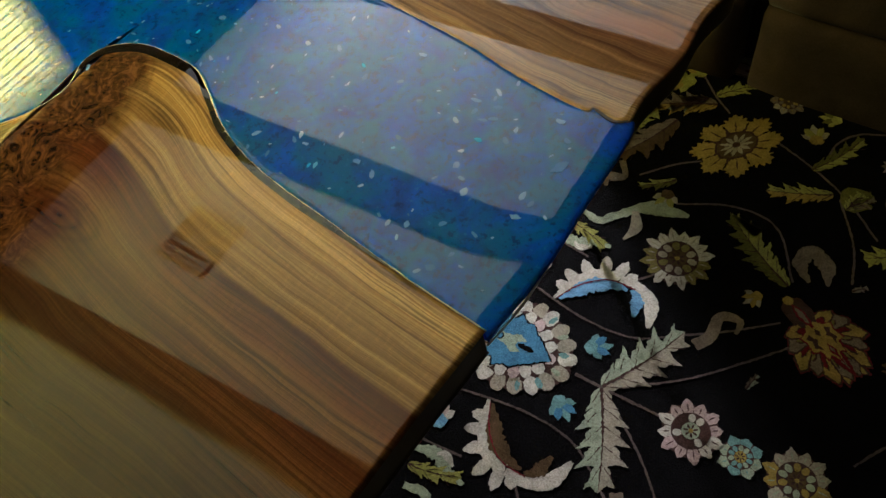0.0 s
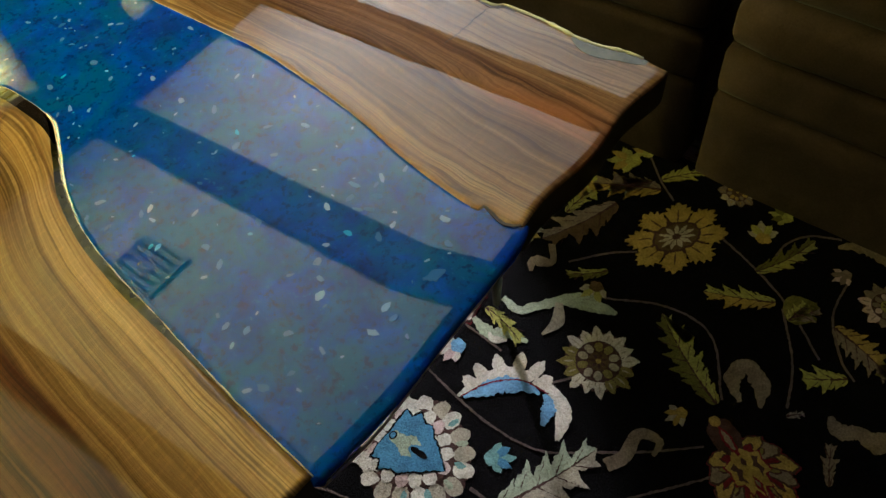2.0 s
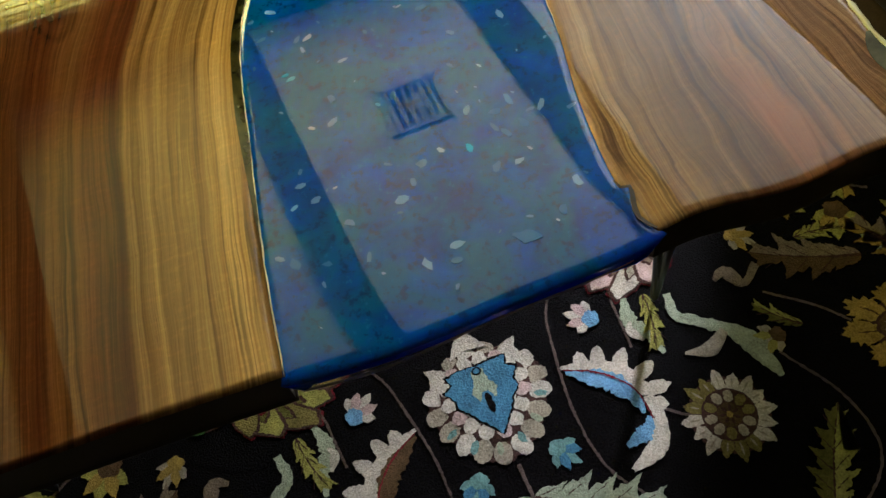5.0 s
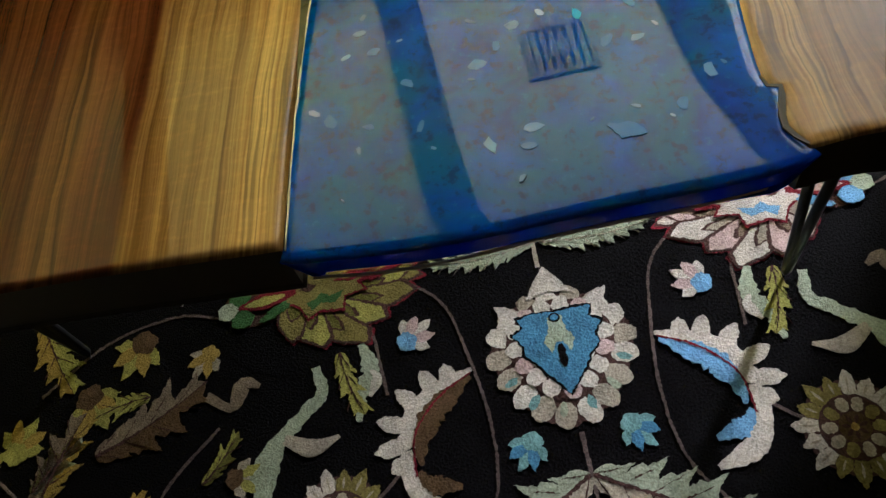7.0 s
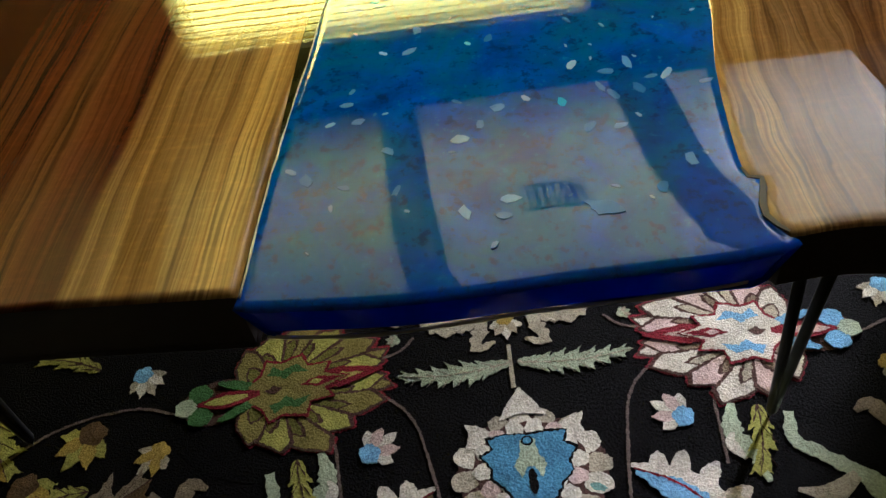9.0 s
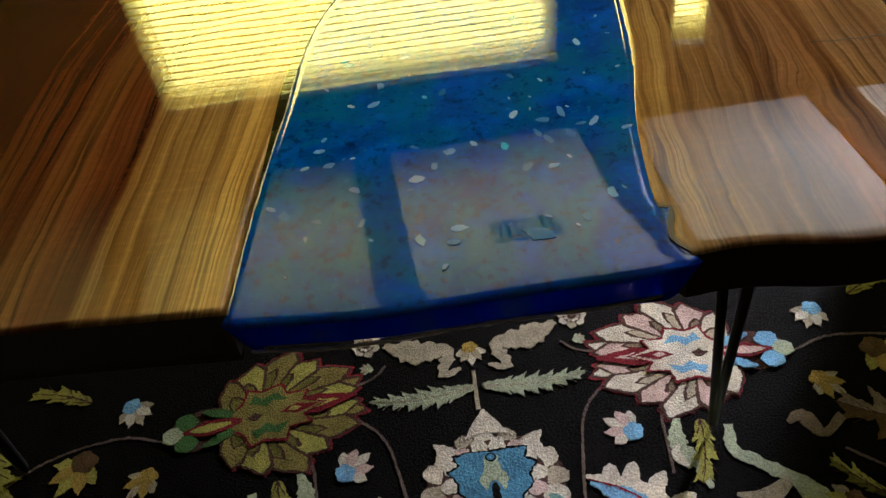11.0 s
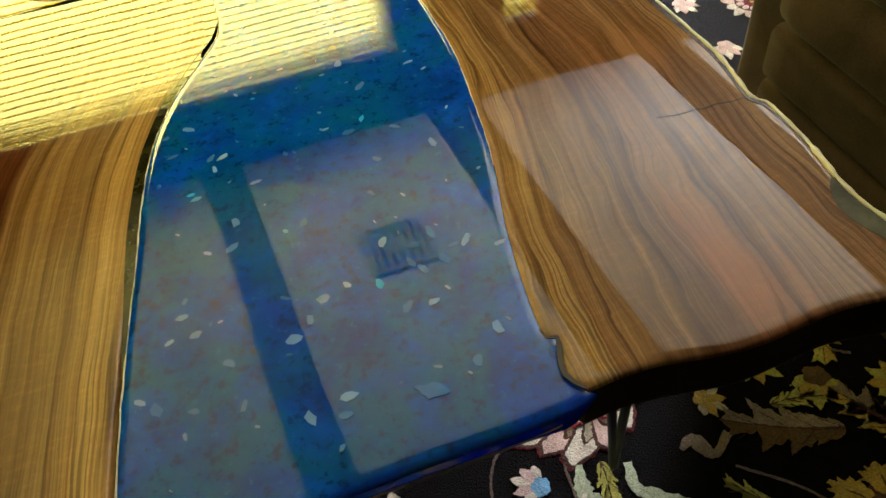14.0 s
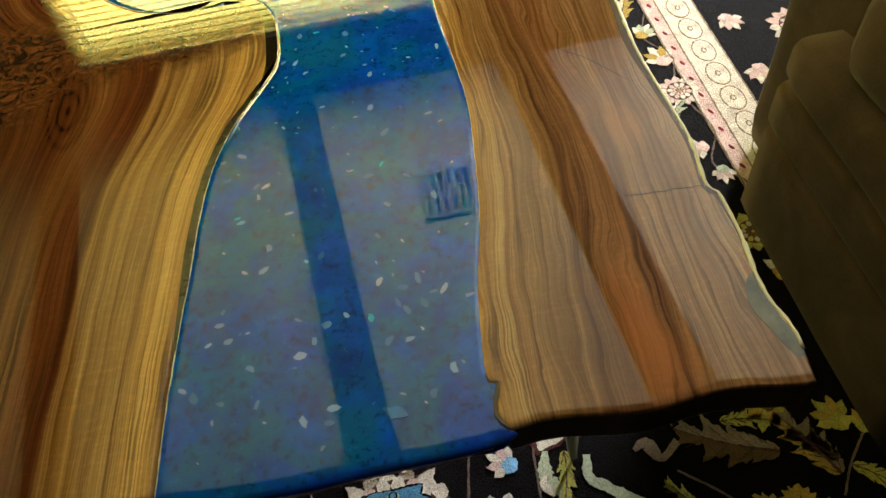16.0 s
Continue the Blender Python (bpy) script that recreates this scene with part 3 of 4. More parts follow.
for k in range(190):
    i = rnd.randrange(2, 146)
    w = rnd.uniform(0.03, 0.97)
    p = LEFT_EDGE[i] * (1 - w) + RIGHT_EDGE[i] * w
    spots.append((p[0], max(0.012, p[1]), rnd.choice((0.0025, 0.003, 0.004, 0.005, 0.007)) * rnd.uniform(0.7, 1.1)))
for x, y, r in spots:
    n, turn, thin = (17 if r > 0.012 else rnd.randint(6, 9)), (2.6 if r > 0.012 else rnd.uniform(0, math.tau)), rnd.uniform(0.34, 0.66)
    top, bm = [], bmesh.new()
    for k in range(n):
        a = k * math.tau / n
        q = r * rnd.uniform(0.62, 1.08) if n < 17 else r * rnd.uniform(0.68, 1.12)
        ux, uy = q * math.cos(a), q * thin * math.sin(a)
        top.append(bm.verts.new((x + ux * math.cos(turn) - uy * math.sin(turn), y + ux * math.sin(turn) + uy * math.cos(turn), TOP + 0.00025)))
    low = [bm.verts.new((v.co.x, v.co.y, TOP - 0.001)) for v in top]
    bm.faces.new(top)
    bm.faces.new(low[::-1])
    for k in range(n):
        bm.faces.new((low[k], low[(k + 1) % n], top[(k + 1) % n], top[k]))
    part("pearl_flake", bm, FLAKE, river)


def hairpin_leg(foot, plate, spread):
    """Two bent rods that meet in a rounded foot, under a screwed plate."""
    leg = part("hairpin_leg", (lambda b: (tube(b, [
        (plate[0] - spread[0], plate[1] - spread[1], TOP - THICK), (foot[0] * .97 + (plate[0] - spread[0]) * .03, foot[1] * .97 + (plate[1] - spread[1]) * .03, 0.014), (foot[0], foot[1], 0.006),
        (foot[0] * .97 + (plate[0] + spread[0]) * .03, foot[1] * .97 + (plate[1] + spread[1]) * .03, 0.014), (plate[0] + spread[0], plate[1] + spread[1], TOP - THICK)], 0.0055, 8), b)[1])(bmesh.new()),
        IRON, table, "black iron hairpin leg", True)
    box("mounting_plate", (plate[0] - 0.06, plate[1] - 0.05, TOP - THICK - 0.004), (plate[0] + 0.06, plate[1] + 0.05, TOP - THICK + 0.001), IRON, leg, 0.001)


hairpin_leg((0.450, 0.126), (0.410, 0.085), (0.014, -0.006))
hairpin_leg((-0.398, 0.205), (-0.372, 0.165), (0.014, 0.008))
hairpin_leg((0.470, 1.120), (0.440, 1.140), (0.035, 0.02))
hairpin_leg((-0.398, 1.100), (-0.360, 1.120), (0.035, -0.02))

# ---- sofa ----
sofa = tagged(empty("sofa", (0.888, 0.0, 0.0)), "dark brown microfibre recliner sofa standing on the rug", "sofa")


def cushion(name, lo, hi, soft, parent, label=""):
    bm = bmesh.new()
    box_mesh(bm, lo, hi)
    bmesh.ops.subdivide_edges(bm, edges=bm.edges[:], cuts=9, use_grid_fill=True)
    c, hs = [(a + b) / 2 for a, b in zip(lo, hi)], [(b - a) / 2 for a, b in zip(lo, hi)]
    for v in bm.verts:
        q = [(v.co[k] - c[k]) / hs[k] for k in range(3)]
        core = [max(-1 + soft / hs[k], min(1 - soft / hs[k], q[k])) if soft < hs[k] else 0 for k in range(3)]
        d = Vector([(q[k] - core[k]) * hs[k] for k in range(3)])
        base = Vector([c[k] + core[k] * hs[k] for k in range(3)])
        if d.length > 1e-6:
            puff = 1 + 0.10 * noise.noise(v.co * 7)
            d = d.normalized() * soft * puff
        v.co = base + d
    return part(name, bm, SOFA, parent, label, True)


cushion("arm", (0.062, 0.46, 0.0), (1.0, 0.68, 0.62), 0.03, sofa)
for y0, y1 in ((-0.75, -0.006), (0.024, 0.53)):
    cushion("footrest_pad", (-0.012, y0, -0.02), (0.14, y1, 0.192), 0.018, sofa, "padded footrest folded under the seat")
    cushion("footrest_pad", (-0.014, y0, 0.190), (0.14, y1, 0.285), 0.020, sofa)
    cushion("footrest_pad", (-0.016, y0, 0.283), (0.14, y1, 0.372), 0.030, sofa)
    cushion("seat_cushion", (0.0, y0, 0.36), (0.85, min(y1, 0.46), 0.52), 0.06, sofa)
cushion("base", (0.05, -0.78, 0.0), (1.0, 0.47, 0.34), 0.03, sofa)
cushion("backrest", (0.75, -0.78, 0.40), (1.05, 0.52, 0.95), 0.09, sofa)
cushion("arm", (0.03, -1.0, 0.0), (1.0, -0.76, 0.62), 0.03, sofa)

# ---- rug ----
rug = tagged(empty("rug", (0, 0, 0)), "black floral wool rug with ivory and blue blossoms", "rug")
AXIS = 0.181
FIELD_X = 0.900
box("rug_field", (2 * AXIS - FIELD_X, -1.5, FLOOR_Z + 0.0005), (FIELD_X, 2.3, 0.0), WOOL["black"], rug, 0.0, "black cut pile field")
box("guard_band", (FIELD_X + 0.0003, -1.5, FLOOR_Z + 0.0005), (FIELD_X + 0.035, 2.3, 0.0008), WOOL["rose"], rug, 0.0, "rose guard stripe")
box("ivory_band", (FIELD_X + 0.0353, -1.5, FLOOR_Z + 0.0005), (FIELD_X + 0.115, 2.3, 0.0008), WOOL["ivory"], rug, 0.0, "ivory border band with linked rings")
box("outer_border", (FIELD_X + 0.1153, -1.5, FLOOR_Z + 0.0005), (FIELD_X + 0.50, 2.3, 0.0), WOOL["black"], rug)
box("ivory_band", (2 * AXIS - FIELD_X - 0.115, -1.5, FLOOR_Z + 0.0005), (2 * AXIS - FIELD_X - 0.0003, 2.3, 0.0008), WOOL["ivory"], rug)
box("outer_border", (2 * AXIS - FIELD_X - 0.50, -1.5, FLOOR_Z + 0.0005), (2 * AXIS - FIELD_X - 0.1153, 2.3, 0.0), WOOL["black"], rug)


class Motif:
    """A woven figure, cut flat out of pile of several colours; x right, y ahead, in metres."""

    def __init__(self, name):
        self.name, self.bm, self.used = name, bmesh.new(), []

    def fill(self, pts, colour, z):
        if colour not in self.used:
            self.used.append(colour)
        mi = self.used.index(colour)
        r = random.Random(len(self.bm.verts) * 7 + len(pts))
        rough = []
        for (x0, y0), (x1, y1) in zip(pts, list(pts[1:]) + [pts[0]]):
            k = max(1, min(14, int(math.hypot(x1 - x0, y1 - y0) / 0.0024)))
            for q in range(k):
                e = 0.0011 if q else 0.0004
                rough.append((x0 + (x1 - x0) * q / k + r.uniform(-e, e), y0 + (y1 - y0) * q / k + r.uniform(-e, e)))
        if sum(a[0] * b[1] - a[1] * b[0] for a, b in zip(rough, rough[1:] + rough[:1])) < 0:
            rough.reverse()
        pts, z, n = rough, 0.0003 + z * 0.55, len(rough)
        top = [self.bm.verts.new((x, y, z)) for x, y in pts]
        f = self.bm.faces.new(top)
        f.material_index = mi
        low = [self.bm.verts.new((x, y, -0.002)) for x, y in pts]
        for k in range(n):
            s = self.bm.faces.new((low[k], low[(k + 1) % n], top[(k + 1) % n], top[k]))
            s.material_index = mi

    def link(self, x, y, turn, size=1.0, mirror=True, swap=None):
        """Lays it at (x, y), turned by degrees, and its mirror image across the rug's axis."""
        made = part(self.name, self.bm, [WOOL[c] for c in self.used], rug, "", False, False)
        made.matrix_basis = pose(x, y, 0, 0, 0, turn) @ Matrix.Scale(size, 4)
        if mirror:
            twin = made.copy()
            # swap recolours the twin to paint in the dim yellow light on its side
            if swap:
                twin.data = made.data.copy()
                for k, c in enumerate(self.used):
                    twin.data.materials[k] = WOOL[swap.get(c, c)]
            scene.collection.objects.link(twin)
            twin.matrix_basis = Matrix.Translation((2 * AXIS, 0, 0)) @ Matrix.Diagonal((-1, 1, 1, 1)) @ made.matrix_basis
        return made


def jag(pts, amount, seed):
    r = random.Random(seed)
    return [(x + r.uniform(-amount, amount), y + r.uniform(-amount, amount)) for x, y in pts]


def ellipse(cx, cy, rx, ry, n=28, lobes=0, depth=0.0, turn=0.0):
    out = []
    for k in range(n):
        a = k * math.tau / n
        s = 1 + depth * (abs(math.sin(lobes * a / 2)) - 0.5) if lobes else 1
        x, y = rx * s * math.cos(a), ry * s * math.sin(a)
        out.append((cx + x * math.cos(turn) - y * math.sin(turn), cy + x * math.sin(turn) + y * math.cos(turn)))
    return out


def petal(cx, cy, a, r0, r1, width, tip=0.6):
    """A teardrop from radius r0 to r1 in the direction a."""
    pts = []
    for s, w in ((0, 0.30), (0.25, 0.75), (0.55, 1.0), (0.8, tip), (1.0, 0.05)):
        pts.append((r0 + (r1 - r0) * s, width * w))
    side = pts + [(p, -w) for p, w in reversed(pts)]
    return [(cx + p * math.cos(a) - w * math.sin(a), cy + p * math.sin(a) + w * math.cos(a)) for p, w in side]


SEED = [0]


def seed():
    SEED[0] += 1
    return SEED[0]


def daisy(R, n, colours=("ivory", "beige"), core="brown", ring="gold", beads=10):
    """Pointed petals with dark gaps, a ring of rounded beads and a dark core."""
    m = Motif("daisy")
    m.fill(ellipse(0, 0, R * 0.80, R * 0.80, 44, n, 0.06), "outline", 0.0009)
    for k in range(n):
        q = R * (1.0 if k % 2 else 0.92)
        m.fill(jag(petal(0, 0, k * math.tau / n, R * 0.42, q, R * 2.0 / n * 1.12, 0.62), R * 0.02, seed()), colours[(k * 5 // n) % 2], 0.0013)
        m.fill(petal(0, 0, k * math.tau / n, R * 0.60, q * 0.86, R * 0.022, 0.6), ring, 0.0016)
    m.fill(ellipse(0, 0, R * 0.56, R * 0.56, 40), "outline", 0.0019)
    for k in range(beads):
        a = (k + 0.5) * math.tau / beads
        m.fill(ellipse(R * 0.395 * math.cos(a), R * 0.395 * math.sin(a), R * 0.135, R * 1.05 / beads, 10, 0, 0, a), ring if k % 3 else colours[1], 0.0022)
    m.fill(ellipse(0, 0, R * 0.26, R * 0.26, 18), core, 0.0024)
    for k in range(7):
        a = k * math.tau / 7
        m.fill(petal(0, 0, a, R * 0.06, R * 0.22, R * 0.035), "outline", 0.0027)
    m.fill(ellipse(0, 0, R * 0.07, R * 0.07, 8), "gold", 0.0031)
    return m


def rosette(L, W, colours=("gold", "gold")):
    """An oval blossom: broad petals with fringed tips round a dark ring and a pale star."""
    m = Motif("rosette")
    m.fill(ellipse(0, 0, L * 0.62, W * 0.62, 32), "outline", 0.0009)
    for k in range(8):
        a = k * math.tau / 8 + 0.25
        pts = [(0.40, 0.10), (0.52, 0.19), (0.66, 0.24), (0.74, 0.31), (0.77, 0.22), (0.87, 0.27), (0.86, 0.16), (0.98, 0.16), (0.94, 0.07), (1.04, 0.03)]
        side = pts + [(p, -w) for p, w in reversed(pts)]
        m.fill(jag([((p * math.cos(a) - w * math.sin(a)) * L, (p * math.sin(a) + w * math.cos(a)) * W) for p, w in side], L * 0.015, seed()), colours[k % 2], 0.0013)
        m.fill([(x * L, y * W) for x, y in petal(0, 0, a, 0.45, 0.80, 0.022)], "brown", 0.0016)
    m.fill(ellipse(0, 0, L * 0.50, W * 0.42, 32, 12, 0.08), "outline", 0.0020)
    m.fill(ellipse(0, 0, L * 0.45, W * 0.37, 32, 12, 0.08), "brown", 0.0022)
    for k in range(11):
        a = k * math.tau / 11
        m.fill([(x * L, y * W * 0.85) for x, y in petal(0, 0, a, 0.09, 0.40, 0.055)], "beige", 0.0025)
    m.fill(ellipse(0, 0, L * 0.09, W * 0.09, 10), "outline", 0.0028)
    return m


def leaf(L, W, teeth=6, bend=0.0, colours=("sage", "beige"), name="leaf", vein="outline"):
    """A leaf along +y from its stalk with deep teeth that sweep forward, bent sideways, with dark veins."""
    m = Motif(name)
    r = random.Random(seed())

    def spine(s):
        return (bend * L * s * s, L * s)

    def env(s):
        return math.sin(math.pi * min(1.0, s * 0.90 + 0.10)) ** 0.8

    lobes = max(3, round(teeth * 0.8))
    for side, colour in ((1, colours[0]), (-1, colours[1])):
        mid = [spine(k / 16) for k in range(17)]
        rim = [(0.0, 0.05)]
        for k in range(lobes):
            s0, ds = k / lobes * 0.92, 0.92 / lobes
            big = W * 0.5 * env(s0 + 0.5 * ds) * r.uniform(0.88, 1.12)
            for f, q in ((0.10, 0.40), (0.40, 0.66), (0.62, 0.62), (1.18, 1.0), (1.04, 0.50)):
                x, y = spine(s0 + f * ds)
                rim.append((x + side * big * q - mid[0][0], y))
        rim[0] = (side * W * 0.06, 0.0)
        m.fill(mid + rim[::-1], colour, 0.0015)
        for k in range(lobes):
            s0 = k / lobes * 0.92
            x, y = spine(s0)
            q = W * 0.36 * env(s0 + 0.4 / lobes)
            m.fill([(x, y - 0.0008), (x + side * q, y + L * 0.80 / lobes), (x, y + 0.0012)], vein, 0.0019)
    rib = [spine(k / 8) for k in range(9)]
    t = max(0.0012, W * 0.03)
    m.fill([(x + t * (1 - k / 9), y) for k, (x, y) in enumerate(rib)] + [(x - t * (1 - k / 9), y) for k, (x, y) in reversed(list(enumerate(rib)))], vein, 0.0021)
    return m


def ribbon(points, widths, colour, z=0.0014, name="scroll_leaf", m=None, n=26, ragged=0.0):
    m = m or Motif(name)
    P = spline(points, n)
    W = np.interp(np.linspace(0, 1, n), np.linspace(0, 1, len(widths)), widths)
    T = np.gradient(P, axis=0)
    T /= np.linalg.norm(T, axis=1)[:, None]
    N = np.stack([-T[:, 1], T[:, 0]], 1)
    r = random.Random(seed())
    a = [tuple(p + nn * w * (1 + r.uniform(-ragged, ragged))) for p, nn, w in zip(P, N, W)]
    b = [tuple(p - nn * w * (1 + r.uniform(-ragged, ragged))) for p, nn, w in zip(P, N, W)]
    m.fill(a + b[::-1], colour, z)
    return m


def vine(points, mirror=True, width=0.0017):
    ribbon(points, [width, width], "vine", 0.0010, "vine", n=12 * len(points), ragged=0.25).link(0, 0, 0, 1, mirror)


def blossom(R, colours=("ivory", "rose"), base="sky"):
    """A small fan of pointed petals on a coloured calyx."""
    m = Motif("blossom")
    for k, a in enumerate((-1.1, -0.55, 0.0, 0.55, 1.1)):
        m.fill(jag(petal(0, 0, math.pi / 2 + a, R * 0.1, R * (1.0 - 0.12 * abs(k - 2)), R * 0.2, 0.55), R * 0.03, seed()), colours[k % 2], 0.0013 + 0.0002 * (k % 2))
    m.fill(ellipse(0, -R * 0.05, R * 0.34, R * 0.30, 14, 5, 0.25), base, 0.0019)
    return m


def lotus(L, W, swap=()):
    """A great lotus blossom: curling petals on a wine ground, an ivory heart with blue crescents."""
    m = Motif("lotus")
    m.fill(ellipse(-0.02 * L, 0, 1.20 * L, 1.15 * W, 40), "black", 0.0001)
    for s in (-1, 1):
        for k, (a, r, w) in enumerate(((0.24, 1.08, .15), (0.55, 1.0, .17), (0.88, 1.04, .19), (1.25, 0.90, .20), (1.62, 0.98, .19), (2.02, 0.80, .20), (2.42, 0.72, .17))):
            up = 0.0011 + 0.00030 * k
            for f, g, colour, z in ((1.06, 1.20, "wine", 0.0010), (1.03, 1.16, "outline", up), (0.99, 0.95, ("ivory", "rose")[k % 2], up + 0.0001), (0.72, 0.62, "outline", up + 0.00015),
                                    (0.68, 0.50, "taupe" if k % 2 else "beige", up + 0.0002)):
                pts = []
                for x, y in petal(0, 0, 0, 0.15, r * f, w * g, 0.8):
                    y += 0.10 * math.sin(6.0 * x) * x
                    q = a - 0.42 * x * x
                    px, py = x * math.cos(q) - y * math.sin(q), x * math.sin(q) + y * math.cos(q)
                    pts.append((-px * L, s * py * W))
                m.fill(pts, colour, z)
    m.fill([(-x * L, y * W) for x, y in petal(0, 0, 0, 0.1, 1.0, 0.14, 0.5)], "wine", 0.0036)
    m.fill([(-x * L, y * W) for x, y in petal(0, 0, 0, 0.1, 0.80, 0.07, 0.5)], "rose", 0.0038)
    heart = [(-0.62, 0.0), (-0.40, 0.10), (-0.46, 0.22), (-0.24, 0.24), (-0.20, 0.40), (0.02, 0.34), (0.16, 0.40), (0.22, 0.22), (0.36, 0.10), (0.30, 0.0)]
    heart = heart + [(x, -y) for x, y in reversed(heart[1:-1])]
    m.fill([(x * 1.08 * L, y * 1.10 * W) for x, y in heart], "wine", 0.0042)
    m.fill([(x * L, y * W) for x, y in heart], "ivory", 0.0044)
    for s in (-1, 1):
        blue = [(-0.26, 0.16), (-0.14, 0.30), (0.00, 0.24), (0.10, 0.32), (0.16, 0.20), (0.04, 0.17), (-0.02, 0.11), (-0.10, 0.19)]
        m.fill([(x * L, s * y * W) for x, y in blue], "sky", 0.0047)
        m.fill(ellipse(0.46 * L, s * W * 0.17, L * 0.22, W * 0.06, 12, 0, 0, s * 0.35), "sky", 0.0043)
        m.fill(ellipse(0.84 * L, s * W * 0.15, L * 0.12, W * 0.12, 12, 5, 0.2), "sky", 0.0040)
    m.fill(ellipse(0.62 * L, 0, L * 0.42, W * 0.30, 24), "outline", 0.0009)
    m.fill(ellipse(0.98 * L, 0, L * 0.11, W * 0.11, 12, 5, 0.2), "sage", 0.0042)
    m.fill(petal(0, 0, 0, 0.24 * L, 0.88 * L, W * 0.11), "wine", 0.0045)
    m.fill(petal(0, 0, 0, 0.36 * L, 0.80 * L, W * 0.06), "rose", 0.0048)
    m.fill([(0.02 * L, 0), (0.10 * L, 0.06 * W), (0.20 * L, 0), (0.10 * L, -0.06 * W)], "outline", 0.0049)
    m.fill([(-0.60 * L, 0), (-0.34 * L, 0.07 * W), (-0.16 * L, 0), (-0.34 * L, -0.07 * W)], "wine", 0.0049)
    m.fill([(-0.40 * L, 0), (-0.32 * L, 0.035 * W), (-0.24 * L, 0), (-0.32 * L, -0.035 * W)], "rose", 0.0052)
    m.used = [dict(swap).get(c, c) for c in m.used]
    return m


def palmette():
    """The shield blossom on the axis: scalloped ivory rims round a blue heart."""
    m = Motif("palmette")

    def shield(sx, sy, dy, lobes, depth, n=80):
        out = []
        for k in range(n):
            a = k * math.tau / n
            r = 1 + depth * abs(math.sin(lobes * a / 2))
            x = math.cos(a) * r
            y = math.sin(a) * r
            y = y * (1.12 if y < 0 else 0.80)
            x *= 1 - 0.16 * max(0, -y) ** 1.5
            out.append((x * sx, y * sy + dy))
        return out

    def petals(curve, count, across, along, colours, z):
        ring = curve(160)
        step = np.concatenate([[0], np.cumsum([math.dist(p, q) for p, q in zip(ring, ring[1:] + ring[:1])])])
        for k in range(count):
            d = step[-1] * k / count
            i = int(np.searchsorted(step, d)) % 160
            (x, y), (x1, y1) = ring[i], ring[(i + 2) % 160]
            turn = math.atan2(y1 - y, x1 - x)
            m.fill(jag(ellipse(x, y, across * step[-1] / count, along, 14, 0, 0, turn), 0.0009, seed()), colours[k % len(colours)], z)

    r = random.Random(5)
    m.fill(shield(0.073, 0.076, -0.004, 17, 0.06), "outline", 0.0009)
    petals(lambda n: shield(0.067, 0.070, -0.004, 0, 0, n), 17, 0.475, 0.0150, ("beige", "ivory", "beige"), 0.0013)
    for k in range(6):
        a = -0.4 - k * 0.45
        m.fill(jag(ellipse(0.067 * math.cos(a), 0.075 * math.sin(a), 0.009, 0.0045, 8, 0, 0, a), 0.001, k), r.choice(("sky", "sage", "teal")), 0.0017)
    m.fill(shield(0.056, 0.059, 0.003, 15, 0.04), "outline", 0.0019)
    petals(lambda n: shield(0.048, 0.051, 0.003, 0, 0, n), 15, 0.465, 0.0115, ("ivory", "ivory", "rose"), 0.0022)
    m.fill(shield(0.040, 0.043, 0.003, 0, 0), "ivory", 0.00215)
    heart = [(0, -0.056), (0.012, -0.040), (0.020, -0.030), (0.026, -0.018), (0.036, -0.008), (0.034, 0.002), (0.043, 0.016), (0.032, 0.022), (0.036, 0.034), (0.020, 0.036), (0, 0.034)]
    heart = [(x * 1.12, y * 1.04) for x, y in heart + [(-x, y) for x, y in reversed(heart[1:-1])]]
    m.fill([(x * 1.07, y * 1.06) for x, y in heart], "black", 0.0025)
    m.fill(jag(heart, 0.001, 4), "blue", 0.0028)
    m.fill([(-0.008, 0.030), (0.008, 0.030), (0.010, 0.012), (0.017, 0.002), (0.010, -0.012), (0.004, 0.0), (-0.004, 0.0), (-0.010, -0.012), (-0.017, 0.002), (-0.010, 0.012)], "sage", 0.0031)
    m.fill(ellipse(0, -0.016, 0.0045, 0.014, 10), "black", 0.0033)
    m.fill(ellipse(0, 0.029, 0.0065, 0.006, 10), "black", 0.0034)
    m.fill(ellipse(0, 0.029, 0.0045, 0.004, 8), "blue", 0.0037)
    cap = [(-0.026, 0.056), (-0.014, 0.076), (0, 0.094), (0.014, 0.076), (0.026, 0.056), (0.0, 0.062)]
    m.fill(cap, "ivory", 0.0024)
    for s in (-1, 1):
        m.fill([(s * x, y) for x, y in ((0.030, 0.040), (0.048, 0.052), (0.062, 0.056), (0.058, 0.040), (0.064, 0.026), (0.050, 0.028))], "ivory", 0.0020)
    return m


# along the axis
palmette().link(AXIS, 0.098, 0, 1.08, False)
ribbon([(0.176, 0.200), (0.177, 0.235), (0.178, 0.262)], [0.003, 0.0022], "beige", 0.0012, "stem").link(0, 0, 0, 1, False)
ribbon([(0.181, -0.01), (0.181, -0.055), (0.183, -0.16)], [0.0025, 0.002], "vine", 0.0012, "stem").link(0, 0, 0, 1, False)
daisy(0.052, 12, ("rose", "ivory"), "sage", "outline").link(0.184, -0.203, 0, 1, False)
daisy(0.034, 8, ("teal", "sage"), "gold", "teal").link(0.183, -0.280, 0, 1, False)
daisy(0.05, 12, ("beige", "gold"), "brown", "sage").link(0.19, -0.36, 0, 1, False)
blossom(0.030, ("ivory", "beige"), "gold").link(0.178, 0.300, 180, 1, False)

# both sides of it
leaf(0.135, 0.038, 9, -0.22, ("sage", "sage"), "leaf", "beige").link(0.186, 0.236, -103)
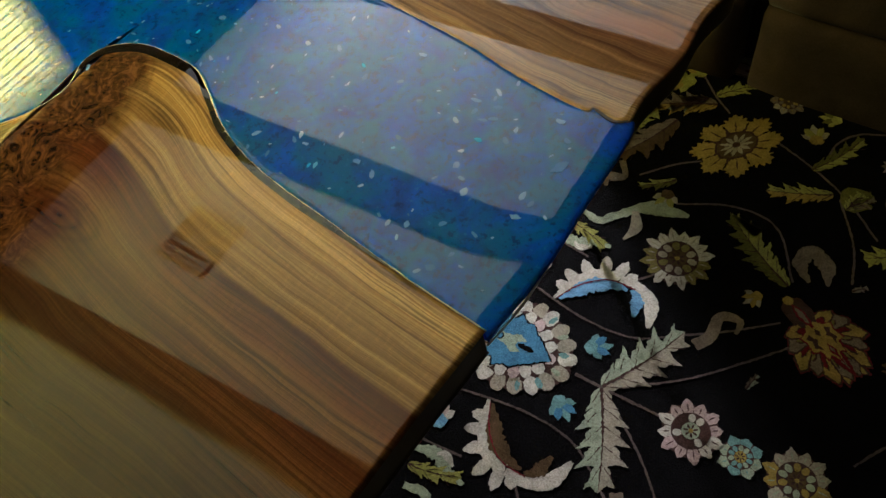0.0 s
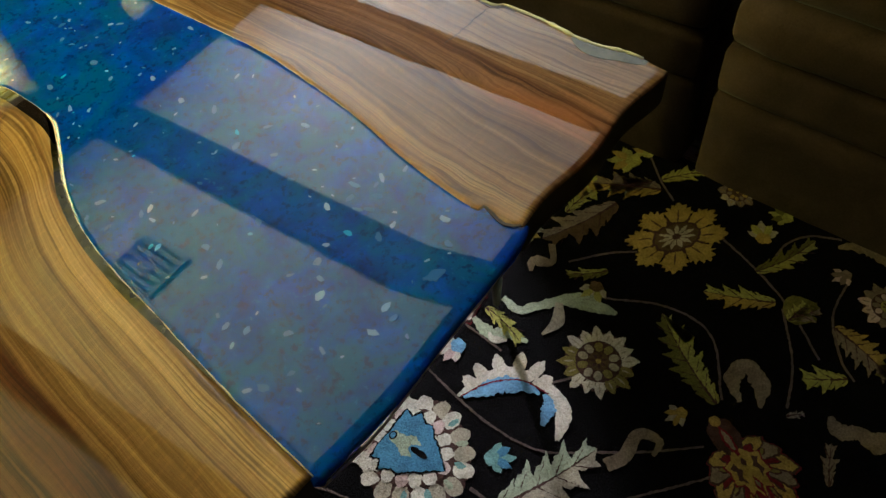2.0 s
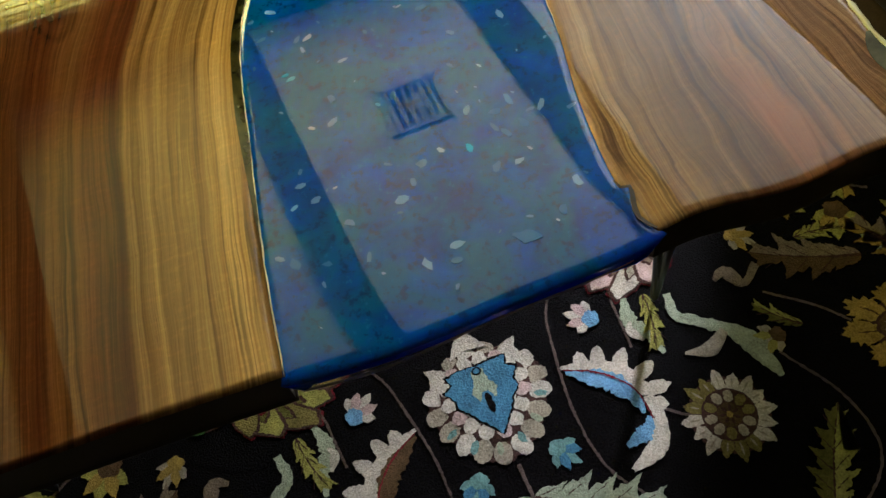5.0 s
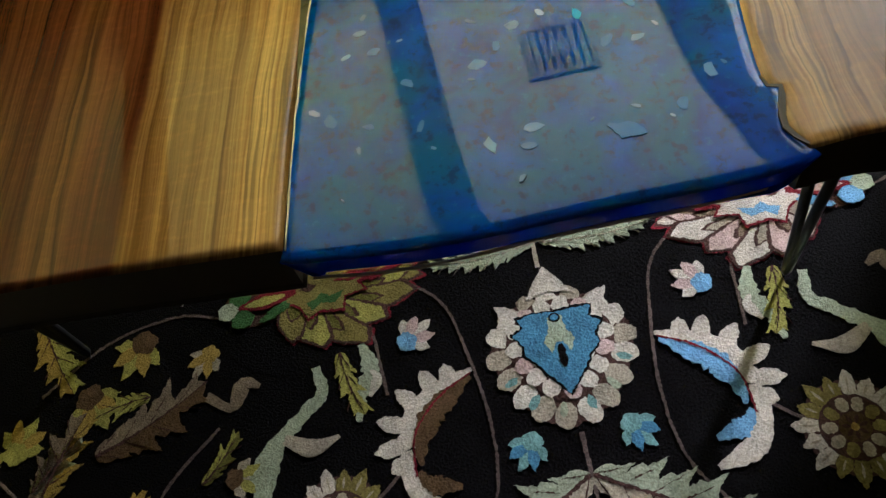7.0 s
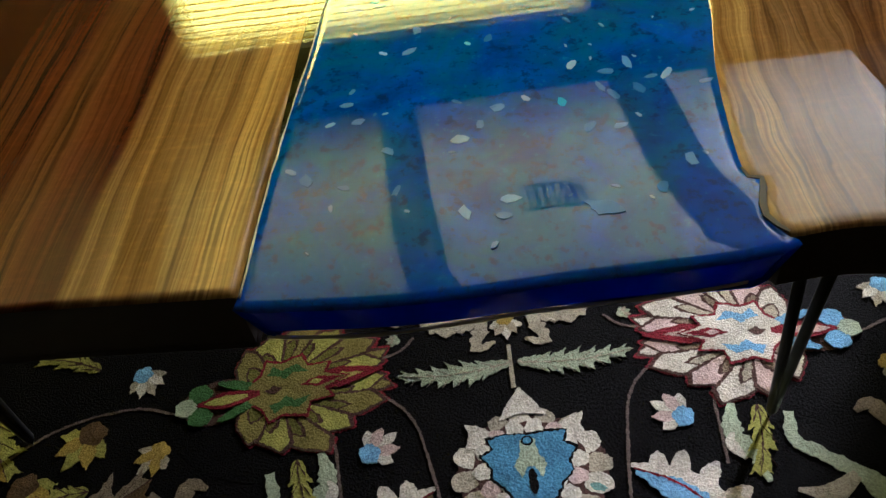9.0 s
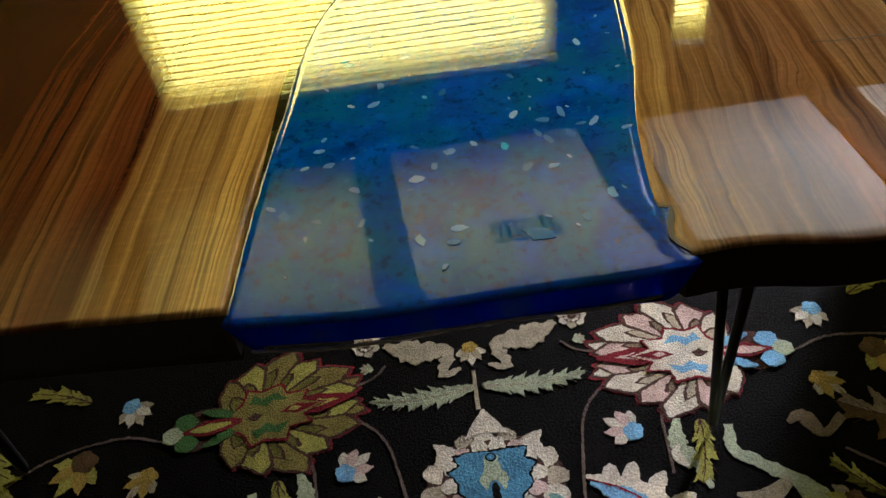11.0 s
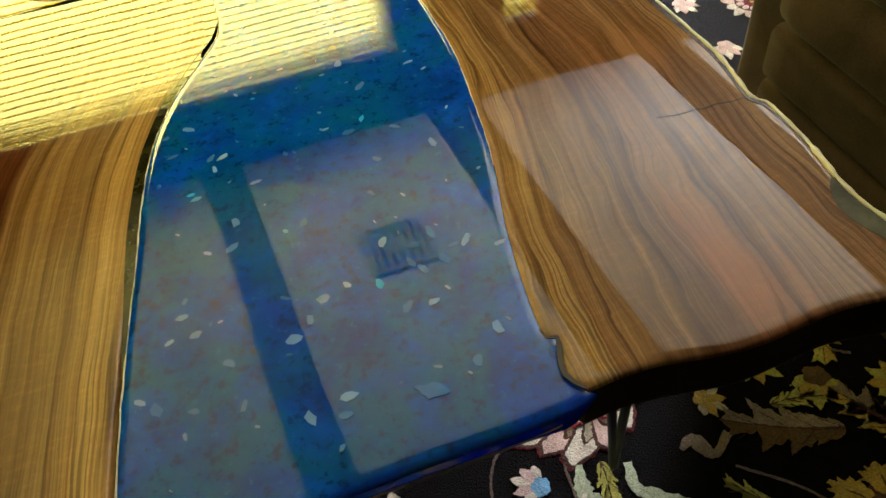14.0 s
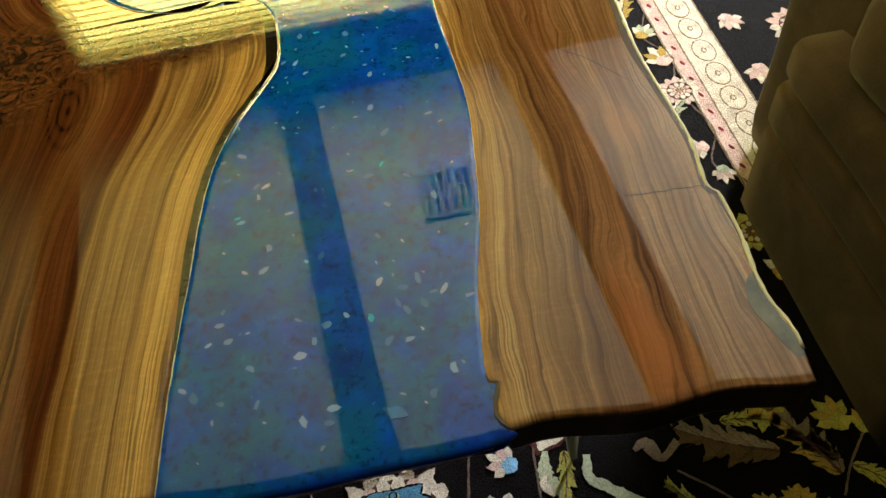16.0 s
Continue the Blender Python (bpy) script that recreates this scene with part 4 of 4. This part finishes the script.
acanthus = ribbon([(0.200, 0.268), (0.225, 0.262), (0.215, 0.300), (0.260, 0.305), (0.300, 0.325)], [0.003, 0.008, 0.012, 0.02, 0.004], "beige", 0.0014, "scroll_leaf", None, 30, 0.30)
acanthus.link(0, 0, 0)
daisy(0.022, 7, ("ivory", "beige"), "outline", "ivory").link(0.325, 0.330, 0)
blossom(0.014, ("sage", "beige"), "sage").link(0.322, 0.288, -70)
# the left lotus is olive to put the yellow light there into its wool
lotus(0.122, 0.106).link(0.460, 0.238, -6, 1, True, dict(ivory="straw", rose="leaf", beige="olive", taupe="olive", sky="yellowlit_blue"))
vine([(0.360, 0.226), (0.310, 0.180), (0.289, 0.108), (0.276, 0.020), (0.283, -0.060), (0.318, -0.118)])
vine([(0.350, 0.262), (0.318, 0.272), (0.300, 0.290)])
vine([(0.590, 0.220), (0.650, 0.235), (0.740, 0.215), (0.820, 0.160)])
blossom(0.038).link(0.356, 0.138, 55)
m = ribbon([(0.413, 0.146), (0.404, 0.110), (0.418, 0.085), (0.424, 0.050)], [0.004, 0.011, 0.008, 0.003], "sage", ragged=0.25)
ribbon([(0.404, 0.110), (0.398, 0.098), (0.408, 0.078)], [0.002, 0.007, 0.002], "ivory", 0.0017, m=m)
m.link(0, 0, 0)
vine([(0.430, 0.170), (0.400, 0.160), (0.392, 0.110), (0.388, 0.075)])
m = ribbon([(0.287, 0.087), (0.318, 0.074), (0.352, 0.050), (0.372, 0.012)], [0.002, 0.010, 0.017, 0.012], "ivory", 0.0013, "wing_leaf", None, 30, 0.15)
for px, py, a, q in ((0.315, 0.080, 80, 0.020), (0.335, 0.072, 65, 0.027), (0.356, 0.056, 45, 0.032), (0.372, 0.034, 20, 0.034), (0.378, 0.012, -5, 0.032), (0.376, -0.006, -30, 0.020)):
    m.fill(petal(px, py, radians(a), -0.012, q, 0.010, 0.8), "ivory", 0.0014)
ribbon([(0.374, 0.006), (0.372, -0.030), (0.352, -0.060), (0.310, -0.074)], [0.006, 0.009, 0.013, 0.003], "ivory", 0.0015, m=m, ragged=0.1)
ribbon([(0.290, 0.078), (0.320, 0.058), (0.346, 0.034), (0.358, 0.000), (0.358, -0.014)], [0.002, 0.010, 0.014, 0.010, 0.002], "sky", 0.0018, m=m, ragged=0.3)
ribbon([(0.362, -0.020), (0.350, -0.036), (0.318, -0.044)], [0.003, 0.011, 0.003], "sky", 0.0019, m=m, ragged=0.2)
ribbon([(0.289, 0.083), (0.330, 0.060), (0.362, 0.022), (0.366, -0.025)], [0.0012, 0.0012], "wine", 0.0022, m=m)
# brown for blue on the left twin, painting in the yellow light
m.link(0, 0, 0, 1, True, dict(sky="brown"))
vine([(0.376, -0.010), (0.402, -0.034), (0.420, -0.045)])
m = ribbon([(0.470, 0.128), (0.466, 0.092), (0.490, 0.070), (0.530, 0.030), (0.545, -0.040)], [0.005, 0.008, 0.009, 0.016, 0.004], "sage", 0.0014, "scroll_leaf", None, 34, 0.2)
ribbon([(0.512, 0.046), (0.480, 0.030), (0.448, 0.038)], [0.006, 0.011, 0.002], "beige", 0.0016, m=m)
m.link(0, 0, 0)
# straw petals paint in the flower's side that gets only yellow light
daisy(0.063, 16, ("ivory", "straw"), "brown", "beige").link(0.455, -0.059, 10)
leaf(0.165, 0.085, 6, -0.12, ("beige", "sage")).link(0.183, -0.057, -122)
ribbon([(0.318, -0.150), (0.345, -0.165), (0.385, -0.165), (0.392, -0.195), (0.368, -0.198)], [0.010, 0.010, 0.009, 0.007, 0.003], "taupe", 0.0013, "scroll_leaf").link(0, 0, 0)
blossom(0.034, ("teal", "blue"), "teal").link(0.236, -0.012, -145)
vine([(0.190, -0.075), (0.260, -0.165), (0.330, -0.230), (0.400, -0.290)])
vine([(0.320, -0.120), (0.370, -0.190), (0.420, -0.250)])
lotus(0.078, 0.070, dict(ivory="gold", rose="taupe", beige="wine", taupe="straw", sky="outline", sage="gold")).link(0.425, -0.312, 60)
leaf(0.165, 0.060, 7, 0.14, ("leaf", "olive")).link(0.490, -0.236, -27)
blossom(0.026, ("beige", "gold"), "gold").link(0.448, -0.200, 60)
ribbon([(0.520, -0.290), (0.555, -0.275), (0.572, -0.245), (0.540, -0.238), (0.512, -0.262)], [0.003, 0.014, 0.013, 0.012, 0.003], "taupe", 0.0013, "scroll_leaf", None, 26, 0.2).link(0, 0, 0)
leaf(0.150, 0.075, 5, 0.15, ("taupe", "brown")).link(0.742, 0.070, 72)
ribbon([(0.606, 0.118), (0.575, 0.098), (0.560, 0.125), (0.540, 0.118)], [0.006, 0.005, 0.011, 0.003], "taupe", 0.0013, "scroll_leaf").link(0, 0, 0)
leaf(0.068, 0.026, 3, 0.2, ("leaf", "olive")).link(0.610, 0.012, 50)
leaf(0.085, 0.036, 4, 0.2, ("leaf", "leaf")).link(0.062 + 2 * (AXIS - 0.062) + 0.14, 0.140, 175)
blossom(0.034, ("beige", "leaf"), "brown").link(0.570, 0.012, 100)
rosette(0.088, 0.066).link(0.732, -0.050, -28)
vine([(0.590, 0.075), (0.640, 0.030), (0.670, -0.010)])
vine([(0.780, -0.090), (0.740, -0.190), (0.700, -0.260), (0.640, -0.330)])
vine([(0.560, -0.010), (0.600, -0.100), (0.590, -0.180), (0.500, -0.240)])
vine([(0.800, -0.010), (0.830, 0.030), (0.870, 0.070)])
vine([(0.840, 0.020), (0.890, -0.040), (0.880, -0.080)])
leaf(0.110, 0.050, 5, 0.1, ("leaf", "gold")).link(0.700, -0.237, 28)
leaf(0.120, 0.042, 5, -0.2, ("leaf", "olive")).link(0.738, -0.188, -128)
leaf(0.085, 0.038, 4, 0.15, ("leaf", "leaf")).link(0.832, 0.028, -126)
leaf(0.080, 0.044, 4, -0.1, ("olive", "sage")).link(0.818, 0.040, 38)
blossom(0.032, ("leaf", "gold"), "leaf").link(0.876, 0.080, -20)
daisy(0.034, 10, ("beige", "taupe"), "brown", "gold").link(0.874, -0.094, 0)
blossom(0.036, ("beige", "leaf"), "gold").link(0.808, -0.170, -60)
blossom(0.030, ("leaf", "olive"), "leaf").link(0.868, -0.185, 10)
leaf(0.047, 0.034, 3, 0.10, ("leaf", "leaf")).link(0.680, -0.267, -101)
leaf(0.048, 0.036, 3, -0.20, ("taupe", "olive")).link(0.688, -0.269, -137)
leaf(0.064, 0.048, 4, 0.10, ("leaf", "leaf")).link(0.632, -0.375, 39)
leaf(0.107, 0.062, 6, 0.15, ("taupe", "gold")).link(0.705, -0.327, -193)
daisy(0.045, 13, ("taupe", "rose"), "leaf", "taupe").link(0.785, -0.382, 20)
ribbon([(0.854, -0.278), (0.871, -0.301), (0.873, -0.338), (0.860, -0.371)], [0.003, 0.010, 0.012, 0.006], "taupe", 0.0013, "scroll_leaf", None, 26, 0.25).link(0, 0, 0)
blossom(0.026, ("rose", "taupe"), "taupe").link(0.808, -0.307, 60)
ribbon([(0.561, -0.376), (0.546, -0.396), (0.558, -0.416), (0.557, -0.441), (0.581, -0.454)], [0.004, 0.013, 0.010, 0.016, 0.004], "taupe", 0.0013, "scroll_leaf", None, 26, 0.25).link(0, 0, 0)
leaf(0.064, 0.024, 3, 0.10, ("taupe", "taupe")).link(0.463, -0.413, -66)
leaf(0.031, 0.024, 3, 0.10, ("taupe", "brown")).link(0.407, -0.429, -43)
leaf(0.026, 0.014, 3, 0.00, ("beige", "beige")).link(0.528, -0.326, -137)
leaf(0.031, 0.016, 3, 0.00, ("sage", "taupe")).link(0.288, -0.247, -102)
vine([(0.695, -0.250), (0.613, -0.300), (0.540, -0.322)])
vine([(0.755, -0.202), (0.812, -0.205), (0.851, -0.231), (0.872, -0.277)])
vine([(0.799, -0.315), (0.723, -0.319), (0.658, -0.356), (0.634, -0.385)])
ribbon([(0.705, -0.300), (0.690, -0.270), (0.715, -0.262), (0.730, -0.290)], [0.003, 0.012, 0.014, 0.003], "olive", 0.0013).link(0, 0, 0)
blossom(0.050, ("leaf", "gold"), "brown").link(0.690, 0.205, -150)
blossom(0.034, ("beige", "gold"), "gold").link(0.603, 0.172, -140)
blossom(0.036, ("beige", "ivory"), "sky").link(0.640, 0.282, 150)
blossom(0.050, ("leaf", "gold"), "brown").link(0.755, 0.145, 150)
leaf(0.090, 0.034, 4, 0.2, ("leaf", "leaf")).link(0.700, 0.300, -60)
leaf(0.070, 0.032, 3, 0.2, ("leaf", "leaf")).link(0.678, 0.132, -90)
leaf(0.120, 0.060, 5, 0.1, ("leaf", "gold")).link(0.830, 0.265, 160)
leaf(0.120, 0.070, 5, -0.1, ("taupe", "gold")).link(0.810, 0.020, 20)
blossom(0.045, ("leaf", "gold"), "leaf").link(0.845, 0.095, 30)
blossom(0.050, ("ivory", "leaf"), "gold").link(0.886, 0.361, -30)
daisy(0.045, 11, ("gold", "leaf"), "brown", "beige").link(0.872, 0.452, 0)
blossom(0.034, ("ivory", "rose"), "sage").link(0.880, 0.600, 170)
blossom(0.040, ("ivory", "beige"), "rose").link(0.865, 0.665, 100)
leaf(0.080, 0.036, 4, 0.2, ("sage", "ivory")).link(0.830, 0.740, -30)
daisy(0.046, 13, ("ivory", "rose"), "rose", "ivory").link(0.882, 0.822, 0)
blossom(0.050, ("ivory", "gold"), "rose").link(0.885, 0.920, 20)
blossom(0.040, ("ivory", "sage"), "gold").link(0.870, 1.010, -40)
leaf(0.11, 0.05, 5, 0.1, ("gold", "ivory")).link(0.84, 1.06, -20)
vine([(0.880, 0.500), (0.910, 0.560), (0.870, 0.620), (0.905, 0.700), (0.890, 0.780)])
vine([(0.890, 0.870), (0.905, 0.930), (0.870, 1.000), (0.900, 1.080)])

# far part of the field, seen under and beyond the table
for k in range(7):
    y = 0.44 + 0.22 * k
    (daisy(0.055, 13, ("ivory", "beige"), "wine", "rose") if k % 2 else rosette(0.075, 0.06, ("ivory", "beige"))).link(0.36 + 0.14 * (k % 2), y, 35 * k)
    leaf(0.13, 0.05, 6, 0.15, ("sage", "beige")).link(0.62, y - 0.05, 20 + 50 * k)
    blossom(0.04).link(0.70 + 0.05 * (k % 2), y + 0.06, 70 * k)
    vine([(0.30, y - 0.1), (0.42, y + 0.02), (0.60, y - 0.02), (0.76, y + 0.1)])
for k in range(5):
    y = -0.52 - 0.2 * k
    (daisy(0.05, 12, ("ivory", "beige"), "brown", "gold") if k % 2 else blossom(0.05, ("beige", "gold"), "brown")).link(0.34 + 0.2 * (k % 2), y, 25 * k)
    leaf(0.12, 0.05, 5, 0.15, ("leaf", "olive")).link(0.66, y, 40 * k)
    vine([(0.25, y + 0.1), (0.45, y), (0.65, y + 0.05), (0.85, y - 0.05)])

# rings along the ivory band, and the outer border
ring = Motif("ring_link")
ring.fill(ellipse(0, 0, 0.024, 0.036, 22), "taupe", 0.0016)
ring.fill(ellipse(0, 0, 0.0215, 0.033, 22), "ivory", 0.0020)
ring.fill(ellipse(0, 0, 0.006, 0.008, 12, 5, 0.3), "taupe", 0.0024)
ring.fill(ellipse(0, 0, 0.0035, 0.005, 8), "ivory", 0.0027)
first = ring.link(FIELD_X + 0.075, -0.50, 0, 1, False)
dot = Motif("guard_dot")
dot.fill(ellipse(0, 0, 0.0035, 0.008, 10), "wine", 0.0014)
dot_first = dot.link(FIELD_X + 0.018, -0.50, 20, 1, False)
for k in range(1, 34):
    for o, step, x in ((first, 0.075, FIELD_X + 0.075), (dot_first, 0.05, FIELD_X + 0.018)):
        c = o.copy()
        scene.collection.objects.link(c)
        c.matrix_basis = pose(x, -0.50 + step * k, 0, 0, 0, 20 if o is dot_first else 0)
for x in (FIELD_X + 0.002, FIELD_X + 0.034, FIELD_X + 0.113):
    ribbon([(x, -1.4), (x, 0.4), (x, 2.2)], [0.0016, 0.0016], "taupe", 0.0018, "guard_line", n=60, ragged=0.2).link(0, 0, 0, 1, False)
for k in range(12):
    y = 0.10 + 0.17 * k
    x = FIELD_X + 0.24 + 0.05 * (k % 2)
    (daisy(0.062, 13, ("ivory", "rose"), "wine", "rose") if k % 2 else leaf(0.17, 0.06, 7, 0.1, ("ivory", "ivory"))).link(x, y, 10 if k % 2 else -75, 1, False)
    blossom(0.045, ("ivory", "rose"), "rose").link(FIELD_X + 0.16, y + 0.06, 40 * k, 1, False)
    blossom(0.05, ("ivory", "sage"), "beige").link(FIELD_X + 0.38, y + 0.02, 80 * k, 1, False)
